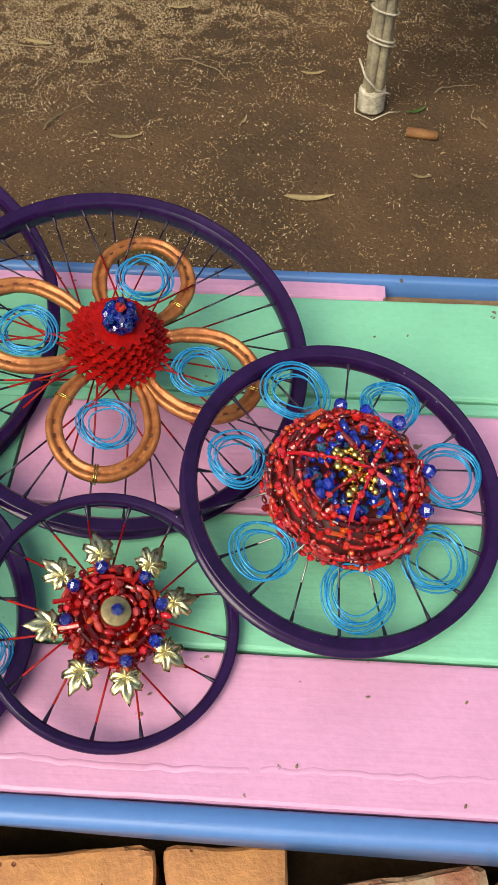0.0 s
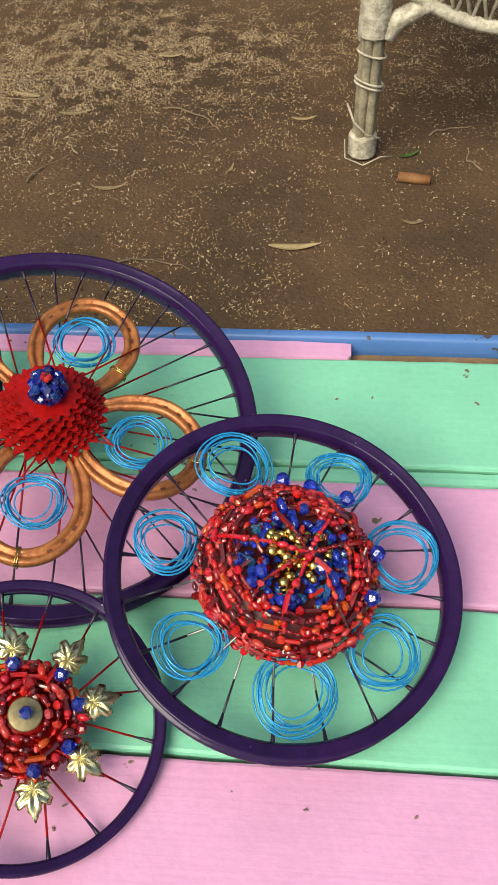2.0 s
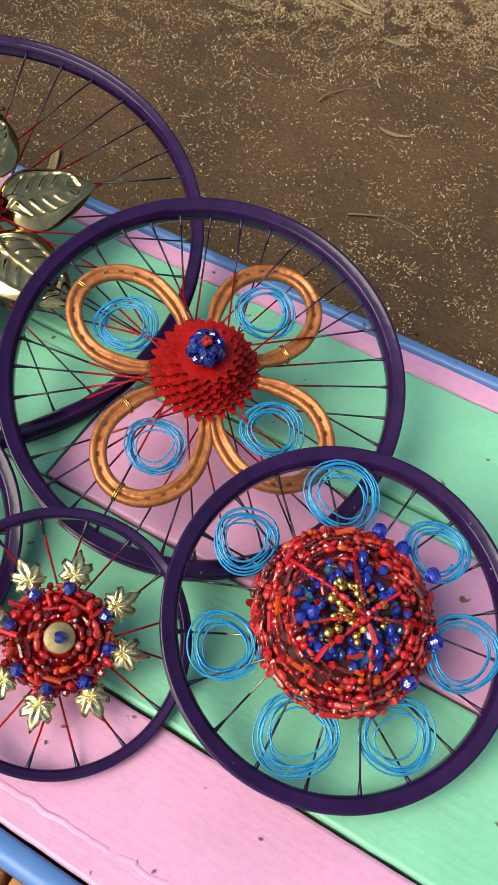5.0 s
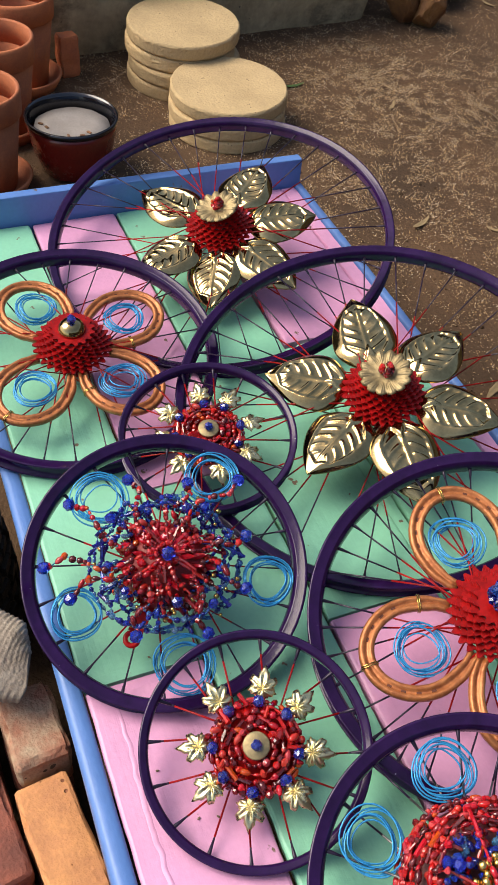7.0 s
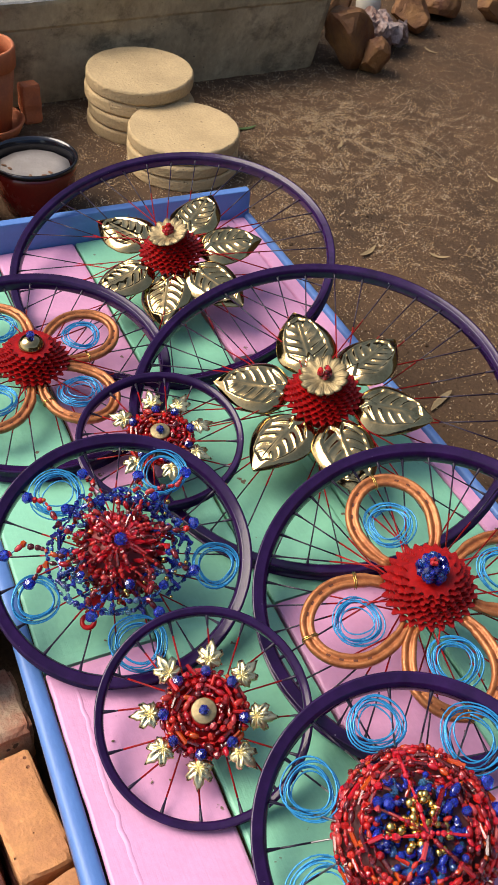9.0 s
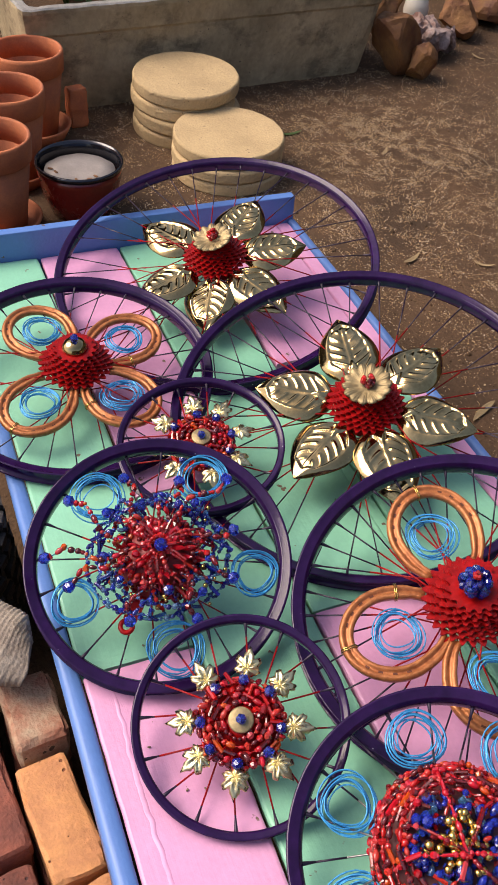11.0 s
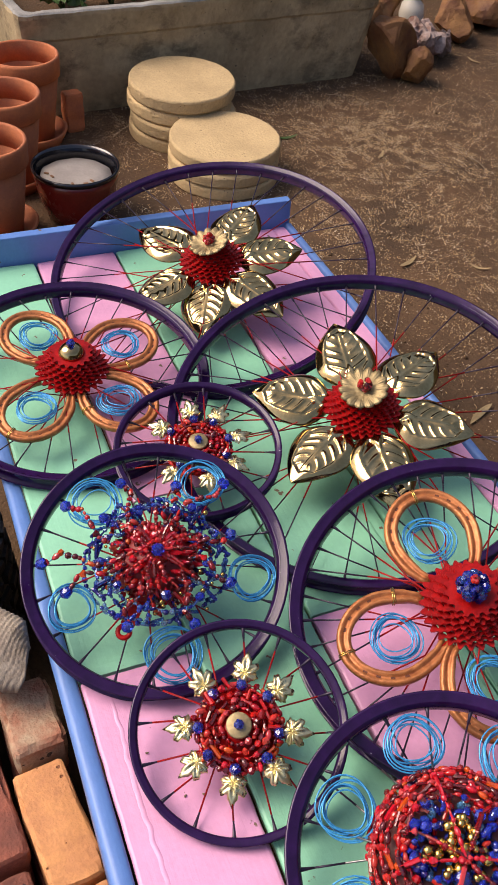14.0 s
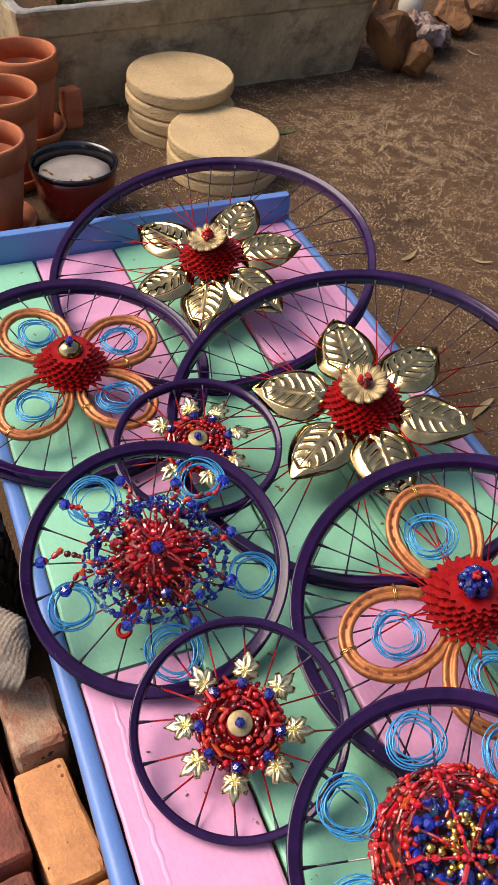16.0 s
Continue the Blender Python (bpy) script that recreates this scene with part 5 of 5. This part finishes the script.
# ---- litter on the ground ----
def litter_density(x, y):
    """Where the husks lie thick."""
    clump = max(0.03, 0.50 + 0.8 * noise.noise((x * 13, y * 13, 4)) + 1.1 * noise.noise((x * 27, y * 27, 8)))
    d = 1.15 * max(0.25, 0.6 + noise.noise((x * 1.3, y * 1.3, 11)))
    d *= 0.45 + 0.55 * max(0.0, min(1.0, (2.1 - y) / 0.5))
    d *= 0.62 + 0.38 * max(0.0, min(1.0, (x + 1.0) / 0.4))
    # Thinned towards the chair so the ground darkens like the shade under it.
    d *= 1 - 0.5 * max(0.0, min(1.0, (x - 0.1) / 0.3))
    d += 3.0 * math.exp(-(((x + 0.30) / 0.40) ** 2 + ((y - 1.56 - 0.4 * (x + 0.30)) / 0.12) ** 2)) + 1.0 * math.exp(-(((x + 1.74) / 0.12) ** 2 + ((y - 1.06) / 0.12) ** 2)) + 0.5 * math.exp(-((x - 0.1) / 0.5) ** 2 - ((y - 1.62) / 0.2) ** 2)
    d += 0.6 * math.exp(-(((x + 1.65) / 0.35) ** 2 + ((y - 1.0) / 0.30) ** 2))
    d += 0.1 * math.exp(-(((x + 0.079) / 1.1) ** 2 + ((y - 2.0) / 0.3) ** 2))
    d += 0.4 * math.exp(-(((x + 1.184) / 0.35) ** 2 + ((y - 0.756) / 0.3) ** 2))
    d += 0.35 * math.exp(-(((x + 1.5) / 0.4) ** 2 + ((y - 0.35) / 0.25) ** 2))
    clump *= max(0.0, min(1.0, (x + 2.8) / 0.35, (1.3 - x) / 0.35, (2.75 - y) / 0.4))
    # Husks grow sparse by the table, thinned further to imitate its shade.
    d *= clump * (1.0 if x < -1.15 else 0.22 + 0.78 * max(0.0, min(1.0, (y - 0.55) / 0.45)))
    return d


def make_litter():
    g, rnd, placed = Geo(), random.Random(5), 0
    while placed < 165000:
        x, y = rnd.uniform(-2.8, 1.3), rnd.uniform(0.05, 2.75)
        if (y < 0.47 and x > -1.0) or rnd.random() > litter_density(x, y) / 1.6:
            continue
        placed += 1
        l, w, a = rnd.uniform(0.0008, 0.0030) * (2.3 if rnd.random() < 0.05 else 1), rnd.uniform(0.0005, 0.0012) * (2.4 if rnd.random() < 0.03 else 1), rnd.uniform(0, 6.28)
        c, s, z = math.cos(a), math.sin(a), ground_z(x, y) + 0.0004
        t = rnd.uniform(-0.0015, 0.0015)
        pts = [(-l, -w * 0.4, 0.0002 + t), (-l, w * 0.4, 0.0002 + t), (0, w, 0.001), (0, -w, 0.0014), (l, w * 0.3, 0.0002 - t), (l, -w * 0.3, 0.0002 - t)]
        g.add([(x + p * c - q * s, y + p * s + q * c, z + h + 0.0015) for p, q, h in pts], [(0, 3, 2, 1), (3, 5, 4, 2)], 0, False)
    thing("husk_litter", "scattered pale dry husks and chaff on the earth", "litter", geo=g, mats=HUSKS, kind="stuff")
    g = Geo()
    for k in range(6000):
        x, y, r = rnd.uniform(-2.5, 1.3), rnd.uniform(0.5, 2.7), rnd.uniform(0.0010, 0.0028) * (1.8 if rnd.random() < 0.08 else 1)
        g.bead((x, y, ground_z(x, y) + r * 0.3), r, "chip", (rnd.uniform(-1, 1), rnd.uniform(-1, 1), 1))
    thing("soil_crumbs", "small crumbs of brown soil", "soil", geo=g, mats=EARTH, kind="stuff")


make_litter()


def fallen_leaf(x, y, length, turn, mat=DRY_LEAF, curl=0.010):
    rows, n = [], 15
    for k in range(n):
        u = k / (n - 1)
        w = length * 0.085 * math.sin(math.pi * u ** 0.8) ** 0.8 + 0.0004
        bend = 0.18 * length * (u - 0.5) ** 2
        for v in (-1, -0.5, 0, 0.5, 1):
            rows.append(((u - 0.5) * length, v * w + bend, 0.004 + curl * (2 * u - 1) ** 2 * 0.6 + 0.35 * w * v * v))
    rows += [(x_, y_, z_ - 0.0007) for x_, y_, z_ in rows]
    m = n * 5
    faces = []
    for k in range(n - 1):
        for j in range(4):
            a, b, c, d = k * 5 + j, k * 5 + 5 + j, k * 5 + 6 + j, k * 5 + 1 + j
            faces += [(a, b, c, d), (m + d, m + c, m + b, m + a)]
        faces += [(k * 5, m + k * 5, m + k * 5 + 5, k * 5 + 5), (k * 5 + 9, m + k * 5 + 9, m + k * 5 + 4, k * 5 + 4)]
    thing("fallen_leaf", "long dry leaf lying on the earth" if mat is DRY_LEAF else "green leaf lying on the earth", "leaf", lean(x, y, -0.0015, turn), Geo().add(rows, faces), mat, group="fallen leaves")


for x, y, l, a in ((-0.055, 1.134, 0.062, 10), (0.314, 0.971, 0.095, 8), (-0.52, 0.701, 0.085, -62), (-1.061, 0.831, 0.075, 120), (-0.991, 0.993, 0.05, 60),
                   (-1.593, 1.027, 0.06, 140), (0.53, 1.064, 0.04, 0), (-0.178, 1.411, 0.07, 14), (-0.297, 1.475, 0.075, 160), (-0.008, 1.679, 0.06, 5), (0.794, 1.155, 0.06, 84),
                   (-0.095, 0.619, 0.075, 20), (-0.468, 1.593, 0.055, 100), (0.314, 1.419, 0.055, 10), (-1.292, 1.374, 0.06, 30), (-0.77, 1.26, 0.05, 75), (-2.18, 1.696, 0.06, 20), (0.176, 1.217, 0.035, 70)):
    fallen_leaf(x, y, l, a)
fallen_leaf(-1.769, 0.803, 0.075, 100, FRESH_LEAF)
fallen_leaf(0.533, 1.292, 0.05, 30, FRESH_LEAF)


def twig(x, y, length, turn, bend):
    pts = [((f - 0.5) * length, bend * math.sin(f * 3.0) + 0.01 * noise.noise((f * 6, x, y)), 0.004 + 0.003 * math.sin(f * 7)) for f in [k / 9 for k in range(10)]]
    thing("twig", "thin dry twig on the earth", "twig", lean(x, y, 0, turn), Geo().tube(pts, [0.0022 - 0.0013 * k / 9 for k in range(10)], 6), TWIG, group="twigs on the ground")


for x, y, l, a, b in ((-0.182, 1.195, 0.13, 55, 0.02), (-0.152, 1.288, 0.09, 110, 0.015), (0.073, 1.399, 0.16, -35, 0.03), (-1.455, 1.256, 0.14, -20, 0.03), (0.053, 0.889, 0.16, 0, 0.03), (0.623, 1.394, 0.10, 20, 0.01),
                      (-0.363, 1.441, 0.22, 4, 0.02), (-0.927, 1.622, 0.12, 70, 0.02), (0.665, 1.287, 0.08, 100, 0.01), (-1.981, 1.076, 0.1, 30, 0.02), (-1.236, 0.623, 0.09, 140, 0.01)):
    twig(x, y, l, a, b)
thing("bark_piece", "rolled brown piece of bark on the earth", "bark", lean(0.539, 1.202, 0.009, -8), Geo().lathe([(0, -0.032), (0.0095, -0.031), (0.0105, 0), (0.009, 0.031), (0.006, 0.032), (0, 0.030)], 14, m=pose(0, 0, 0, 0, 90, 0)), ROCK)

# small seed cases and chips lying on the boards
for x, y, a in ((0.177, -0.138, 30), (0.172, -0.157, 120), (0.311, -0.195, 80), (0.373, -0.129, 0), (0.461, -0.129, 50), (0.452, -0.220, 60), (0.30, 0.02, 10), (0.111, -0.181, 75), (-0.02, -0.15, 40), (0.22, -0.15, 0), (0.391, 0.331, 20), (0.431, 0.335, 70)):
    thing("seed_case", "small dry brown seed case on the boards", "seed case", pose(x, y, 0.0018, 0, 0, a), Geo().bead((0, 0, 0), 0.0014, "oval", (1, 0, 0.1)), TWIG, group="seed cases on the table")
